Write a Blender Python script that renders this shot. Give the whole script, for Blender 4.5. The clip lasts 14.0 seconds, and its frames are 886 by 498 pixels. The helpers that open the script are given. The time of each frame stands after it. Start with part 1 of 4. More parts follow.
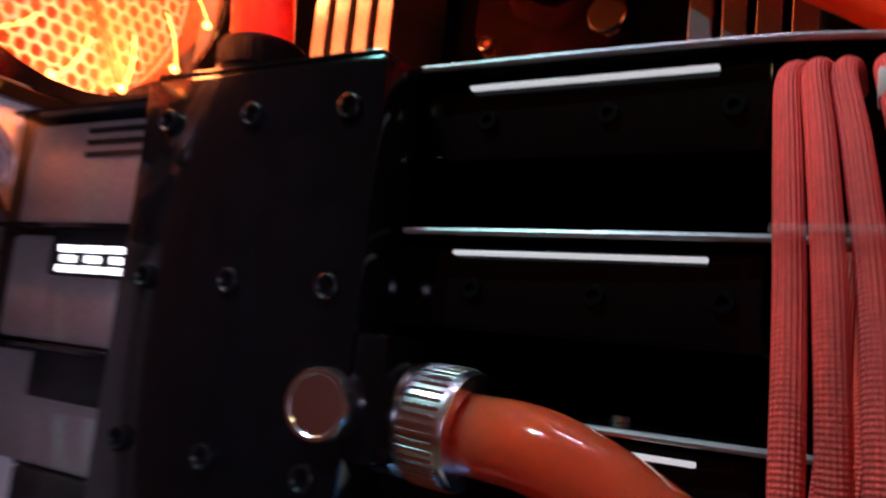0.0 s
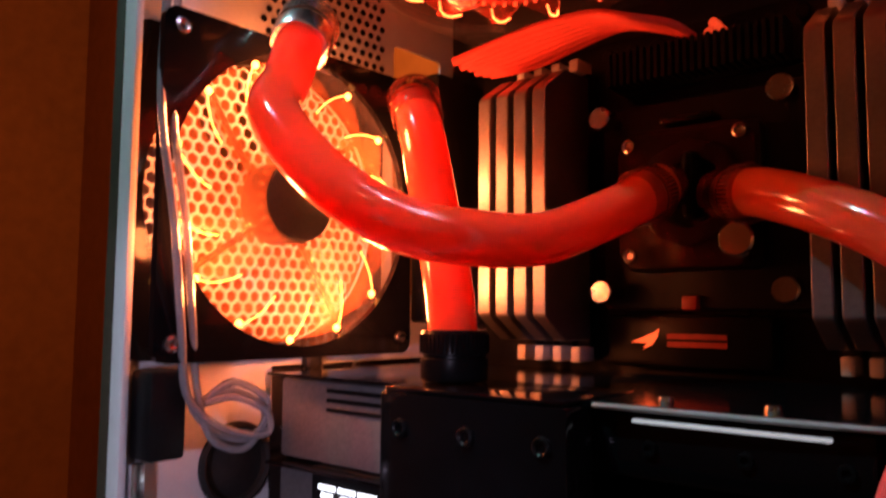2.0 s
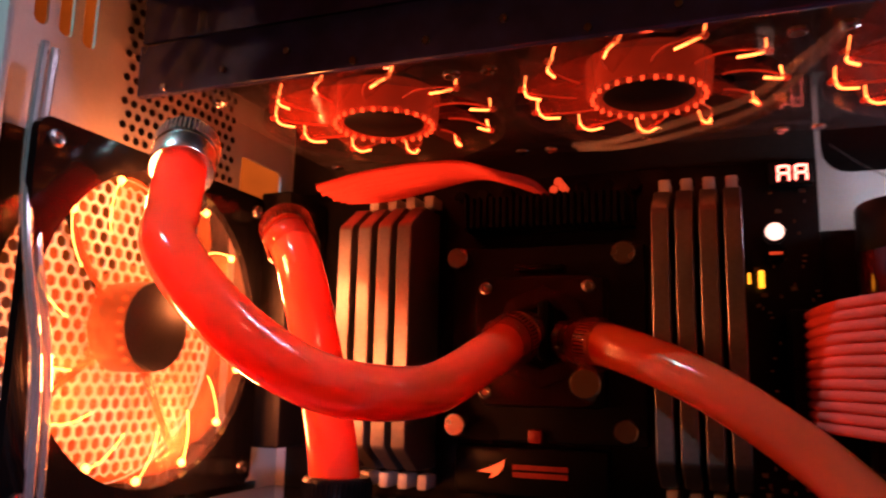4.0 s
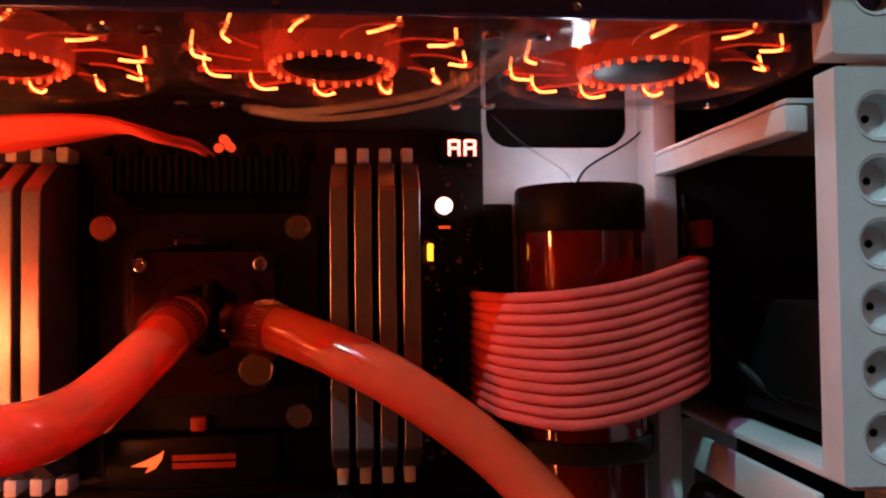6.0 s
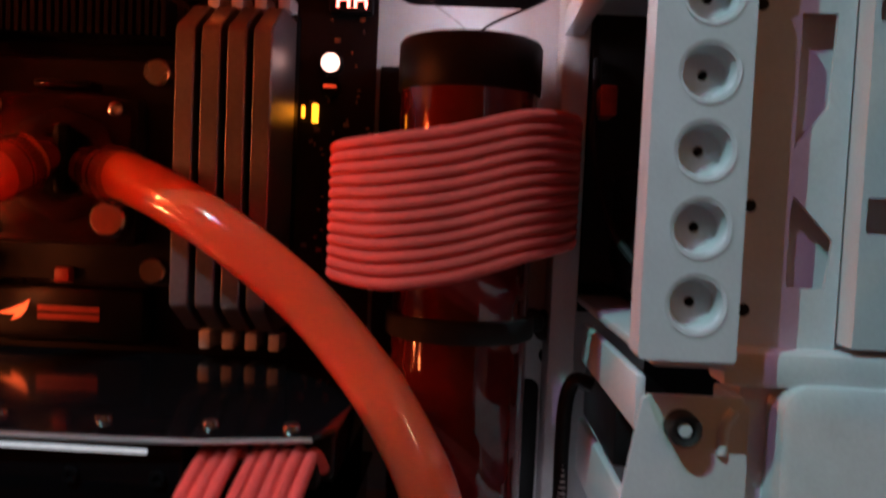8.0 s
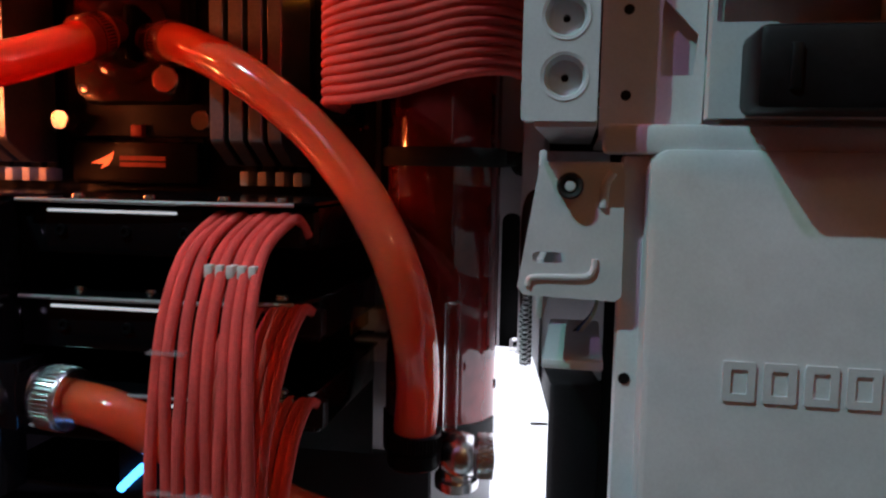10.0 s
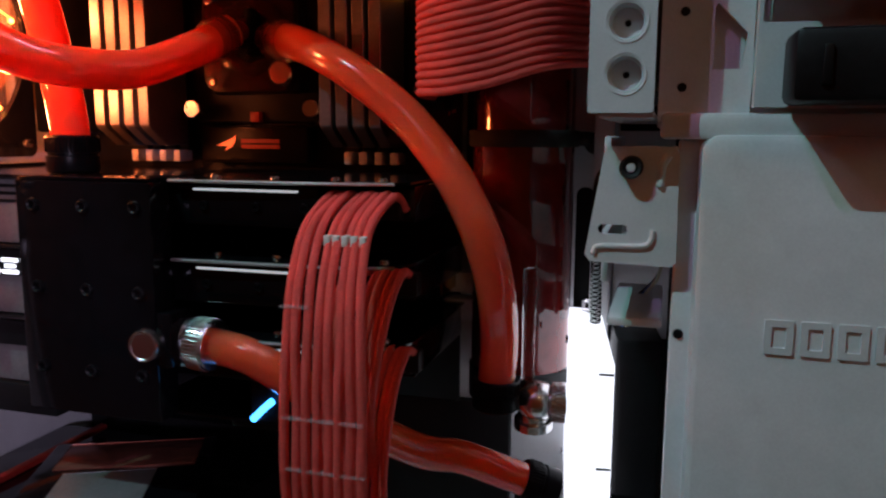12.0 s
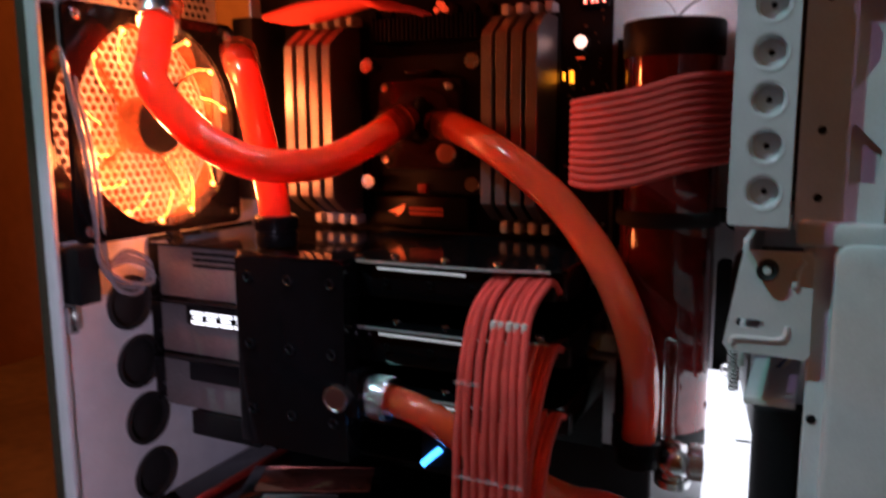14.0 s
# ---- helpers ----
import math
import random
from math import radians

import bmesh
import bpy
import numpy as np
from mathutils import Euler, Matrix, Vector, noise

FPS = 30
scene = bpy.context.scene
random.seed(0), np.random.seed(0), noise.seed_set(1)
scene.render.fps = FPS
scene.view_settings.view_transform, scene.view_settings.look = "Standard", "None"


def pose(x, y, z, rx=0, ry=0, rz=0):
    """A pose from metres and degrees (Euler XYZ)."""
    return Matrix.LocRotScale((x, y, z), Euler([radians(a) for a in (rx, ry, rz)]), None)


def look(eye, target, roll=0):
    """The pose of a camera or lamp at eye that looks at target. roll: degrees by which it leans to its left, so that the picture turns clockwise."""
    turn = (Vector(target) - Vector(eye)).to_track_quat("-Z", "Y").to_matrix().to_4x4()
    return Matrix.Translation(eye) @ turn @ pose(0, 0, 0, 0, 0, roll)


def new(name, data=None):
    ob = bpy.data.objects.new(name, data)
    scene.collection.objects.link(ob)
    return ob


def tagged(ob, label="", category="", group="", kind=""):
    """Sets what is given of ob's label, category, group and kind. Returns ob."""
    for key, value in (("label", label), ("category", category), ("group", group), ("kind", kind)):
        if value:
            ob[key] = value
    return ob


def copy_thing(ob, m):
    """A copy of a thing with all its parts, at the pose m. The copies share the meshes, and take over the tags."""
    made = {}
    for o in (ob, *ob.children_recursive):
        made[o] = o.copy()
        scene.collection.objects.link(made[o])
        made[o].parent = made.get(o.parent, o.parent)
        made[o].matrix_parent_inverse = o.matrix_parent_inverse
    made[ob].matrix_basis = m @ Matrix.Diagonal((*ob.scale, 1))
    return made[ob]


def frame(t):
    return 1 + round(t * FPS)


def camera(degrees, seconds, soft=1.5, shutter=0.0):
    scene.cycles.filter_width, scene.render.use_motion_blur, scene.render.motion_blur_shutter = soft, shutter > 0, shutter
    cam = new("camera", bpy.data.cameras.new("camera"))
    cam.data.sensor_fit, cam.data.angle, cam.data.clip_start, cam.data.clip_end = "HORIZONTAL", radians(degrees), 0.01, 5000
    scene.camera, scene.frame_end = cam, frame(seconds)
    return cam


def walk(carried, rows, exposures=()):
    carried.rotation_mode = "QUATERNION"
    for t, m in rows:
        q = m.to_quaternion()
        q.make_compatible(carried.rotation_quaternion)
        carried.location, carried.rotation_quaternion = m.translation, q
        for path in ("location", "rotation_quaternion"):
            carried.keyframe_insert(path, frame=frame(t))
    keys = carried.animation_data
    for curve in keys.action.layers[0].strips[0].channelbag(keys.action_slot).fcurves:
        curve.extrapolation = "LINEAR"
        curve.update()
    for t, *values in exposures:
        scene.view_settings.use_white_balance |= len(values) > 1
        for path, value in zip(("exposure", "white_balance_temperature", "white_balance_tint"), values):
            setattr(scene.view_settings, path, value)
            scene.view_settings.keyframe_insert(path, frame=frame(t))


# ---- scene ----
cam = camera(59.7, 14.0, soft=2.2, shutter=0.6)
PATH = [
    (0, (0.109, -0.277, 0.257), (-0.884, 1.437, 0.529), 6.2),
    (0.3, (0.12, -0.299, 0.276), (-1.008, 1.347, 0.405), 4.0),
    (0.5, (0.123, -0.32, 0.293), (-1.05, 1.297, 0.391), 4.0),
    (0.8, (0.126, -0.338, 0.312), (-1.107, 1.231, 0.444), 3.2),
    (1, (0.135, -0.341, 0.318), (-1.137, 1.197, 0.449), 2.8),
    (1.5, (0.133, -0.343, 0.331), (-1.166, 1.172, 0.467), 1.3),
    (2, (0.135, -0.341, 0.35), (-1.169, 1.166, 0.516), 0.4),
    (2.5, (0.138, -0.337, 0.363), (-1.088, 1.22, 0.631), 0.5),
    (2.7, (0.141, -0.338, 0.368), (-1.057, 1.225, 0.716), 0.4),
    (4.8, (0.061, -0.401, 0.402), (-0.262, 1.562, 0.608), 1.4),
    (5, (0.066, -0.385, 0.415), (-0.203, 1.593, 0.53), 0.7),
    (5.5, (0.072, -0.363, 0.424), (-0.046, 1.633, 0.49), 0.3),
    (6, (0.07, -0.362, 0.421), (0.262, 1.628, 0.476), -0.7),
    (6.5, (0.087, -0.36, 0.425), (0.275, 1.631, 0.444), -0.7),
    (7, (0.126, -0.346, 0.415), (0.271, 1.646, 0.318), -0.2),
    (7.5, (0.145, -0.341, 0.4), (0.212, 1.653, 0.264), 1.8),
    (8, (0.167, -0.338, 0.39), (0.107, 1.659, 0.289), 2.5),
    (8.5, (0.188, -0.361, 0.352), (0.04, 1.629, 0.229), 4.6),
    (9, (0.202, -0.376, 0.352), (-0.026, 1.606, 0.206), 2.6),
    (9.2, (0.209, -0.383, 0.346), (-0.043, 1.596, 0.193), 2.1),
    (11.3, (0.248, -0.429, 0.334), (-0.235, 1.491, 0.049), 1.2),
    (11.5, (0.245, -0.437, 0.338), (-0.255, 1.477, 0.048), 1.3),
    (12, (0.244, -0.45, 0.345), (-0.308, 1.45, 0.053), 0.4),
    (12.5, (0.245, -0.459, 0.348), (-0.361, 1.425, 0.06), -0.1),
    (13, (0.245, -0.469, 0.351), (-0.424, 1.394, 0.067), 0.3),
    (13.5, (0.244, -0.488, 0.364), (-0.498, 1.342, 0.044), 1.1),
    (14, (0.249, -0.498, 0.396), (-0.623, 1.276, 0.091), -0.3),
]
walk(cam, [(t, look(eye, target, roll)) for t, eye, target, roll in PATH], exposures=((0, 0.40), (0.5, 0.30), (1.0, 0.20), (2.0, 0.05), (2.7, 0.05), (4.8, 0.10), (6.0, 0.35), (7.5, 0.38), (9.2, 0.32), (11.3, 0.08), (14, 0.05)))

# ---- world and large lights ----
world = bpy.data.worlds.new("room_air")
scene.world = world
world.use_nodes = True
world.node_tree.nodes["Background"].inputs[0].default_value = (0.30, 0.17, 0.08, 1)
world.node_tree.nodes["Background"].inputs[1].default_value = 0.02
scene.view_settings.exposure = 0.0


def lamp(name, kind, place, colour, watts, size=0.05, target=None, size_y=None, spot=None):
    data = bpy.data.lights.new(name, kind)
    data.color, data.energy = colour, watts
    if kind == "AREA":
        data.size = size
        if size_y:
            data.shape, data.size_y = "RECTANGLE", size_y
    else:
        data.shadow_soft_size = size
    if spot:
        data.spot_size, data.spot_blend = radians(spot), 0.3
    ob = new(name, data)
    ob.matrix_world = look(place, target) if target else pose(*place)
    return ob


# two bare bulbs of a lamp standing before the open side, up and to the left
lamp("teal_bulb", "SPOT", (-0.56, -0.93, 1.62), (0.36, 0.95, 0.86), 36.0, 0.008, (0.2, -0.14, 0.33), spot=34)
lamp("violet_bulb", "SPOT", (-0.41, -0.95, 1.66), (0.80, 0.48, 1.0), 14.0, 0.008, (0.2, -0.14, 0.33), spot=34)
# unseen violet-white fill spot, added to brighten the rear wall
lamp("rear_wall_fill", "SPOT", (0.20, -0.64, 0.30), (0.80, 0.68, 1.0), 4.2, 0.02, (-0.170, -0.12, 0.225), spot=33)
# dim warm bulb in the room, and an unseen lamp added to brighten the wall
lamp("room_bulb", "POINT", (1.0, -1.5, 1.5), (1.0, 0.76, 0.38), 3.4, 0.08)
lamp("wall_fill", "POINT", (-0.55, 0.20, 0.95), (1.0, 0.34, 0.07), 14.0, 0.08)
# the fans' own diodes
for k in range(4):
    w = math.pi / 2 * k + 0.4
    lamp("rear_fan_light", "POINT", (-0.129, -0.122 + 0.050 * math.cos(w), 0.400 + 0.050 * math.sin(w)), (1.0, 0.215, 0.060), 0.38, 0.008)
for fx in (-0.063, 0.057, 0.177):
    lamp("top_fan_light", "POINT", (fx, -0.070, 0.5195), (1.0, 0.06, 0.02), 0.060, 0.002)
# a white diode over the reservoir
lamp("diode_light", "POINT", (0.1645, -0.030, 0.4700), (0.85, 0.86, 1.0), 0.030, 0.004)


# ---- materials ----
def material(name, colour, rough=0.5, metal=0.0, grain=0.0, scale=300.0, bump=0.0, coat=0.0, glow=None, power=0.0, spec=0.5, clear=0.0, ior=1.45, soft=0.0, stain=0.0, alpha=1.0):
    m = bpy.data.materials.new(name)
    m.use_nodes = True
    t = m.node_tree
    b = t.nodes["Principled BSDF"]
    b.inputs["Base Color"].default_value = (*colour, 1)
    b.inputs["Roughness"].default_value = rough
    b.inputs["Metallic"].default_value = metal
    b.inputs["Specular IOR Level"].default_value = spec
    b.inputs["IOR"].default_value = ior
    b.inputs["Coat Weight"].default_value = coat
    b.inputs["Coat Roughness"].default_value = 0.02
    b.inputs["Transmission Weight"].default_value = clear
    b.inputs["Alpha"].default_value = alpha
    if soft:
        b.inputs["Subsurface Weight"].default_value = soft
        b.inputs["Subsurface Radius"].default_value = (0.040, 0.010, 0.003)
        b.inputs["Subsurface Scale"].default_value = 1.0
    if glow:
        b.inputs["Emission Color"].default_value = (*glow, 1)
        b.inputs["Emission Strength"].default_value = power
    if grain or bump or stain:
        co = t.nodes.new("ShaderNodeTexCoord")
        fine = t.nodes.new("ShaderNodeTexNoise")
        fine.inputs["Scale"].default_value = scale
        fine.inputs["Detail"].default_value = 4
        t.links.new(co.outputs["Object"], fine.inputs["Vector"])
        if grain or stain:
            wide = t.nodes.new("ShaderNodeTexNoise")
            wide.inputs["Scale"].default_value = scale * 0.08
            wide.inputs["Detail"].default_value = 5
            t.links.new(co.outputs["Object"], wide.inputs["Vector"])
            add = t.nodes.new("ShaderNodeMath")
            add.operation = "MULTIPLY_ADD"
            t.links.new(fine.outputs["Fac"], add.inputs[0])
            add.inputs[1].default_value = grain
            mul = t.nodes.new("ShaderNodeMath")
            mul.operation = "MULTIPLY"
            t.links.new(wide.outputs["Fac"], mul.inputs[0])
            mul.inputs[1].default_value = max(stain, grain)
            t.links.new(mul.outputs[0], add.inputs[2])
            ramp = t.nodes.new("ShaderNodeMapRange")
            k = grain + max(stain, grain)
            ramp.inputs["From Min"].default_value = 0.3 * k
            ramp.inputs["From Max"].default_value = 0.7 * k
            ramp.inputs["To Min"].default_value = 1 - k
            ramp.inputs["To Max"].default_value = 1 + k * 0.4
            t.links.new(add.outputs[0], ramp.inputs["Value"])
            mix = t.nodes.new("ShaderNodeVectorMath")
            mix.operation = "SCALE"
            mix.inputs[0].default_value = colour
            t.links.new(ramp.outputs[0], mix.inputs["Scale"])
            t.links.new(mix.outputs[0], b.inputs["Base Color"])
            rr = t.nodes.new("ShaderNodeMapRange")
            rr.inputs["To Min"].default_value = max(0.02, rough * 0.75)
            rr.inputs["To Max"].default_value = min(1, rough * 1.3)
            t.links.new(wide.outputs["Fac"], rr.inputs["Value"])
            t.links.new(rr.outputs[0], b.inputs["Roughness"])
        if bump:
            bp = t.nodes.new("ShaderNodeBump")
            bp.inputs["Strength"].default_value = bump
            bp.inputs["Distance"].default_value = 0.0004
            t.links.new(fine.outputs["Fac"], bp.inputs["Height"])
            t.links.new(bp.outputs[0], b.inputs["Normal"])
    return m


WHITE = material("white_powder_coat", (0.66, 0.67, 0.69), 0.42, grain=0.05, scale=900, bump=0.12, stain=0.07)
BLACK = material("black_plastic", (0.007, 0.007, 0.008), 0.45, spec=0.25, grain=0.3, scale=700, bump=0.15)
GLOSS = material("black_acrylic", (0.004, 0.004, 0.005), 0.10, spec=0.22, coat=0.05, grain=0.2, scale=120)
PCB = material("black_circuit_board", (0.005, 0.005, 0.006), 0.35, spec=0.25, grain=0.4, scale=500, bump=0.2)
SATIN = material("black_anodised", (0.006, 0.006, 0.007), 0.30, spec=0.10, grain=0.25, scale=600, bump=0.1)
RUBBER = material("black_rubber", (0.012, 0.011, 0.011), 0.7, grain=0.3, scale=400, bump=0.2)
ALU = material("brushed_aluminium", (0.33, 0.32, 0.36), 0.36, metal=0.85, grain=0.12, scale=500, bump=0.1)
CARDGREY = material("grey_card_shroud", (0.19, 0.18, 0.18), 0.45, metal=0.3, grain=0.15, scale=600, bump=0.1)
GREYEDGE = material("grey_plate_edge", (0.46, 0.46, 0.47), 0.35, metal=0.5, grain=0.1, scale=800)
CHROME = material("nickel_plate", (0.80, 0.80, 0.80), 0.24, metal=1.0, grain=0.08, scale=300)
STEEL = material("screw_steel", (0.42, 0.42, 0.44), 0.25, metal=1.0, grain=0.12, scale=900)
COOLANT = material("red_coolant_tube", (0.95, 0.092, 0.038), 0.13, spec=0.3, coat=1.0, grain=0.04, scale=60, soft=1.0, stain=0.06)
def braided(name, colour, rough, strands):
    """Woven sleeve: two crossing sets of threads laid along the sweep's own coordinates."""
    m = material(name, colour, rough, grain=0.12, scale=900, stain=0.15)
    t = m.node_tree
    b = t.nodes["Principled BSDF"]
    uv = t.nodes.new("ShaderNodeUVMap")
    sep = t.nodes.new("ShaderNodeSeparateXYZ")
    t.links.new(uv.outputs[0], sep.inputs[0])

    def calc(op, a, c):
        n = t.nodes.new("ShaderNodeMath")
        n.operation = op
        for k, v in enumerate((a, c)):
            if isinstance(v, (int, float)):
                n.inputs[k].default_value = v
            elif v is not None:
                t.links.new(v, n.inputs[k])
        return n.outputs[0]

    waves = [calc("SINE", calc("MULTIPLY", calc(op, sep.outputs[0], sep.outputs[1]), 2 * math.pi * strands), None) for op in ("ADD", "SUBTRACT")]
    weave = calc("MULTIPLY_ADD", calc("MULTIPLY", waves[0], waves[1]), 0.5)
    weave.node.inputs[2].default_value = 0.5
    bp = t.nodes.new("ShaderNodeBump")
    bp.inputs["Strength"].default_value = 0.9
    bp.inputs["Distance"].default_value = 0.0004
    t.links.new(weave, bp.inputs["Height"])
    t.links.new(bp.outputs[0], b.inputs["Normal"])
    # valleys between threads are darkened in the colour, like shade in the weave
    shade = t.nodes.new("ShaderNodeMapRange")
    shade.inputs["To Min"].default_value = 0.80
    shade.inputs["To Max"].default_value = 1.12
    t.links.new(weave, shade.inputs["Value"])
    tone = t.nodes.new("ShaderNodeVectorMath")
    tone.operation = "SCALE"
    t.links.new(b.inputs["Base Color"].links[0].from_socket, tone.inputs[0])
    t.links.new(shade.outputs[0], tone.inputs["Scale"])
    t.links.new(tone.outputs[0], b.inputs["Base Color"])
    return m


SLEEVE = braided("red_braided_sleeve", (0.95, 0.100, 0.085), 0.7, 9)
SMOKED = material("dark_red_reservoir", (0.15, 0.011, 0.011), 0.07, coat=1.0, grain=0.25, scale=90, stain=0.3)
WIREGREY = material("grey_clear_wire", (0.34, 0.34, 0.37), 0.15, coat=1.0, alpha=0.65, grain=0.1)
CLEAR = material("clear_acrylic", (0.95, 0.93, 0.93), 0.05, clear=1.0, ior=1.35)
CLEARSLEEVE = material("clear_cable_tube", (0.75, 0.76, 0.80), 0.10, alpha=0.16, coat=0.6)
# blades and hub rings carry the diodes' light as glow in their own material
BLADE = material("lit_orange_blade", (0.95, 0.30, 0.12), 0.12, glow=(1.0, 0.14, 0.03), power=0.30, alpha=0.14)
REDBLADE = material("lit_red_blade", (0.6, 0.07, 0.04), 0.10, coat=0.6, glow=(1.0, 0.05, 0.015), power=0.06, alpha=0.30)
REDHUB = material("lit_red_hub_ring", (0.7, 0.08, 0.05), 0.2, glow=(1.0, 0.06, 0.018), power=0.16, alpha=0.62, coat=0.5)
CLEARFRAME = material("clear_fan_frame", (0.12, 0.09, 0.10), 0.08, alpha=0.16, coat=0.5)
# amber also makes the blade streaks, red the glints: diode reflections as glow
AMBER = material("amber_diode_streak", (1, 0.5, 0.1), 0.3, glow=(1.0, 0.30, 0.06), power=9.0)
REDGLOW = material("red_blade_glint", (1, 0.2, 0.05), 0.3, glow=(1.0, 0.15, 0.03), power=8.0)
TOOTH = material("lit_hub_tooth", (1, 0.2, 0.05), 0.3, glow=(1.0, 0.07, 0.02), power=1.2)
DIMRED = material("dim_red_diode", (1, 0.15, 0.05), 0.3, glow=(1.0, 0.07, 0.02), power=0.7)
WHITEGLOW = material("white_diode", (1, 1, 1), 0.3, glow=(0.9, 0.93, 1.0), power=5.0)
PUMPGLOW = material("lit_acrylic_pump_top", (0.95, 0.96, 1.0), 0.15, coat=0.5, glow=(0.86, 0.88, 1.0), power=1.45, grain=0.1, scale=60)
# glow that paints a reflection along the water jacket's front
STRIP = material("block_edge_reflection", (0.9, 0.92, 1), 0.2, glow=(0.88, 0.92, 1.0), power=0.45, grain=0.2, scale=150)
YELLOW = material("yellow_diode", (1, 0.6, 0.05), 0.3, glow=(1.0, 0.30, 0.015), power=3.2)
BLUE = material("blue_diode", (0.1, 0.4, 1), 0.3, glow=(0.05, 0.35, 1.0), power=5.0)
DIGIT = material("red_digit", (1, 0.3, 0.3), 0.3, glow=(1.0, 0.16, 0.12), power=7.0)
LETTER = material("white_lit_mark", (1, 1, 1), 0.3, glow=(0.85, 0.88, 1.0), power=2.0)
EMBER = material("dim_ember_mark", (0.8, 0.2, 0.1), 0.3, glow=(1.0, 0.12, 0.03), power=1.0)
DULLRED = material("dull_red_print", (0.30, 0.02, 0.015), 0.5, grain=0.2)
WALLPAINT = material("terracotta_wall", (0.42, 0.17, 0.07), 0.8, grain=0.12, scale=30, bump=0.3, stain=0.2)
OLIVE = material("dark_olive_trim", (0.05, 0.042, 0.025), 0.6, grain=0.2)
WOOD = material("dark_desk_wood", (0.10, 0.055, 0.03), 0.5, grain=0.3, scale=60, stain=0.3)
LABEL = material("pale_label", (0.82, 0.80, 0.78), 0.4, grain=0.1, scale=200)
BLUEWIRE = material("blue_wire", (0.05, 0.16, 0.45), 0.45, grain=0.1)
PALEWIRE = material("cream_wire", (0.72, 0.68, 0.5), 0.45, grain=0.1)
BRASS = material("gold_contact", (0.7, 0.42, 0.08), 0.25, metal=1.0, grain=0.1)


# ---- mesh helpers ----
ORIGIN = {}


def thing(name, at, label, category, group="", kind=""):
    ob = new(name)
    ob.empty_display_size = 0.01
    ob.location = at
    ORIGIN[ob.name] = Vector(at)
    return tagged(ob, label, category, group, kind)


def part(name, bm, mat, parent, label="", smooth=True):
    """One mesh under a thing or a part; bm is in world coordinates."""
    at = ORIGIN[parent.name]
    bmesh.ops.translate(bm, verts=bm.verts, vec=-at)
    me = bpy.data.meshes.new(name)
    bmesh.ops.recalc_face_normals(bm, faces=bm.faces)
    bm.to_mesh(me)
    bm.free()
    if smooth:
        for p in me.polygons:
            p.use_smooth = True
        me.set_sharp_from_angle(angle=radians(35))
    me.materials.append(mat)
    ob = new(name, me)
    ob.parent = parent
    ORIGIN[ob.name] = at
    if label:
        tagged(ob, label)
    return ob


def piece(name, mesh, parent, at, turn=None):
    """A further object on a shared mesh, at a place relative to the thing."""
    ob = new(name, mesh)
    ob.parent = parent
    ob.location = Vector(at) - ORIGIN[parent.name]
    if turn:
        ob.rotation_euler = turn
    return ob


def box(lo, hi, bevel=0.0, bm=None, segs=2):
    own = bmesh.new()
    bmesh.ops.create_cube(own, size=1)
    lo, hi = Vector(lo), Vector(hi)
    for v in own.verts:
        v.co = Vector([lo[i] + (v.co[i] + 0.5) * (hi[i] - lo[i]) for i in range(3)])
    if bevel:
        bmesh.ops.bevel(own, geom=own.edges[:], offset=bevel, segments=segs, affect="EDGES", profile=0.5)
    return merge(bm, own)


def merge(bm, own):
    if bm is None:
        return own
    me = bpy.data.meshes.new("tmp")
    own.to_mesh(me)
    bm.from_mesh(me)
    own.free()
    bpy.data.meshes.remove(me)
    return bm


def basis(axis):
    a = Vector(axis).normalized()
    u = a.orthogonal().normalized()
    return a, u, a.cross(u)


def lathe(base, axis, profile, n=32, bm=None):
    """Turns a profile of (along, radius) round an axis; closed ends where the radius is 0."""
    own = bmesh.new()
    a, u, v = basis(axis)
    rings = []
    for d, r in profile:
        c = Vector(base) + a * d
        if r < 1e-6:
            rings.append([own.verts.new(c)])
        else:
            rings.append([own.verts.new(c + (u * math.cos(2 * math.pi * i / n) + v * math.sin(2 * math.pi * i / n)) * r) for i in range(n)])
    for p, q in zip(rings, rings[1:]):
        for i in range(n):
            j = (i + 1) % n
            if len(p) == 1 and len(q) == 1:
                break
            if len(p) == 1:
                own.faces.new((p[0], q[i], q[j]))
            elif len(q) == 1:
                own.faces.new((p[i], q[0], p[j]))
            else:
                own.faces.new((p[i], q[i], q[j], p[j]))
    return merge(bm, own)


def rod(base, axis, length, r, bevel=0.0, n=24, bm=None):
    b = min(bevel, r * 0.5, length * 0.5)
    prof = [(0, 0), (0, r - b), (b, r), (length - b, r), (length, r - b), (length, 0)] if b else [(0, 0), (0, r), (length, r), (length, 0)]
    return lathe(base, axis, prof, n, bm)


def curve_points(pts, n):
    """Catmull-Rom through the points."""
    p = [Vector(q) for q in pts]
    p = [2 * p[0] - p[1]] + p + [2 * p[-1] - p[-2]]
    out = []
    for i in range(1, len(p) - 2):
        for k in range(n):
            t = k / n
            a, b, c, d = p[i - 1:i + 3]
            out.append(0.5 * (2 * b + (c - a) * t + (2 * a - 5 * b + 4 * c - d) * t * t + (3 * b - a - 3 * c + d) * t ** 3))
    out.append(p[-2])
    return out


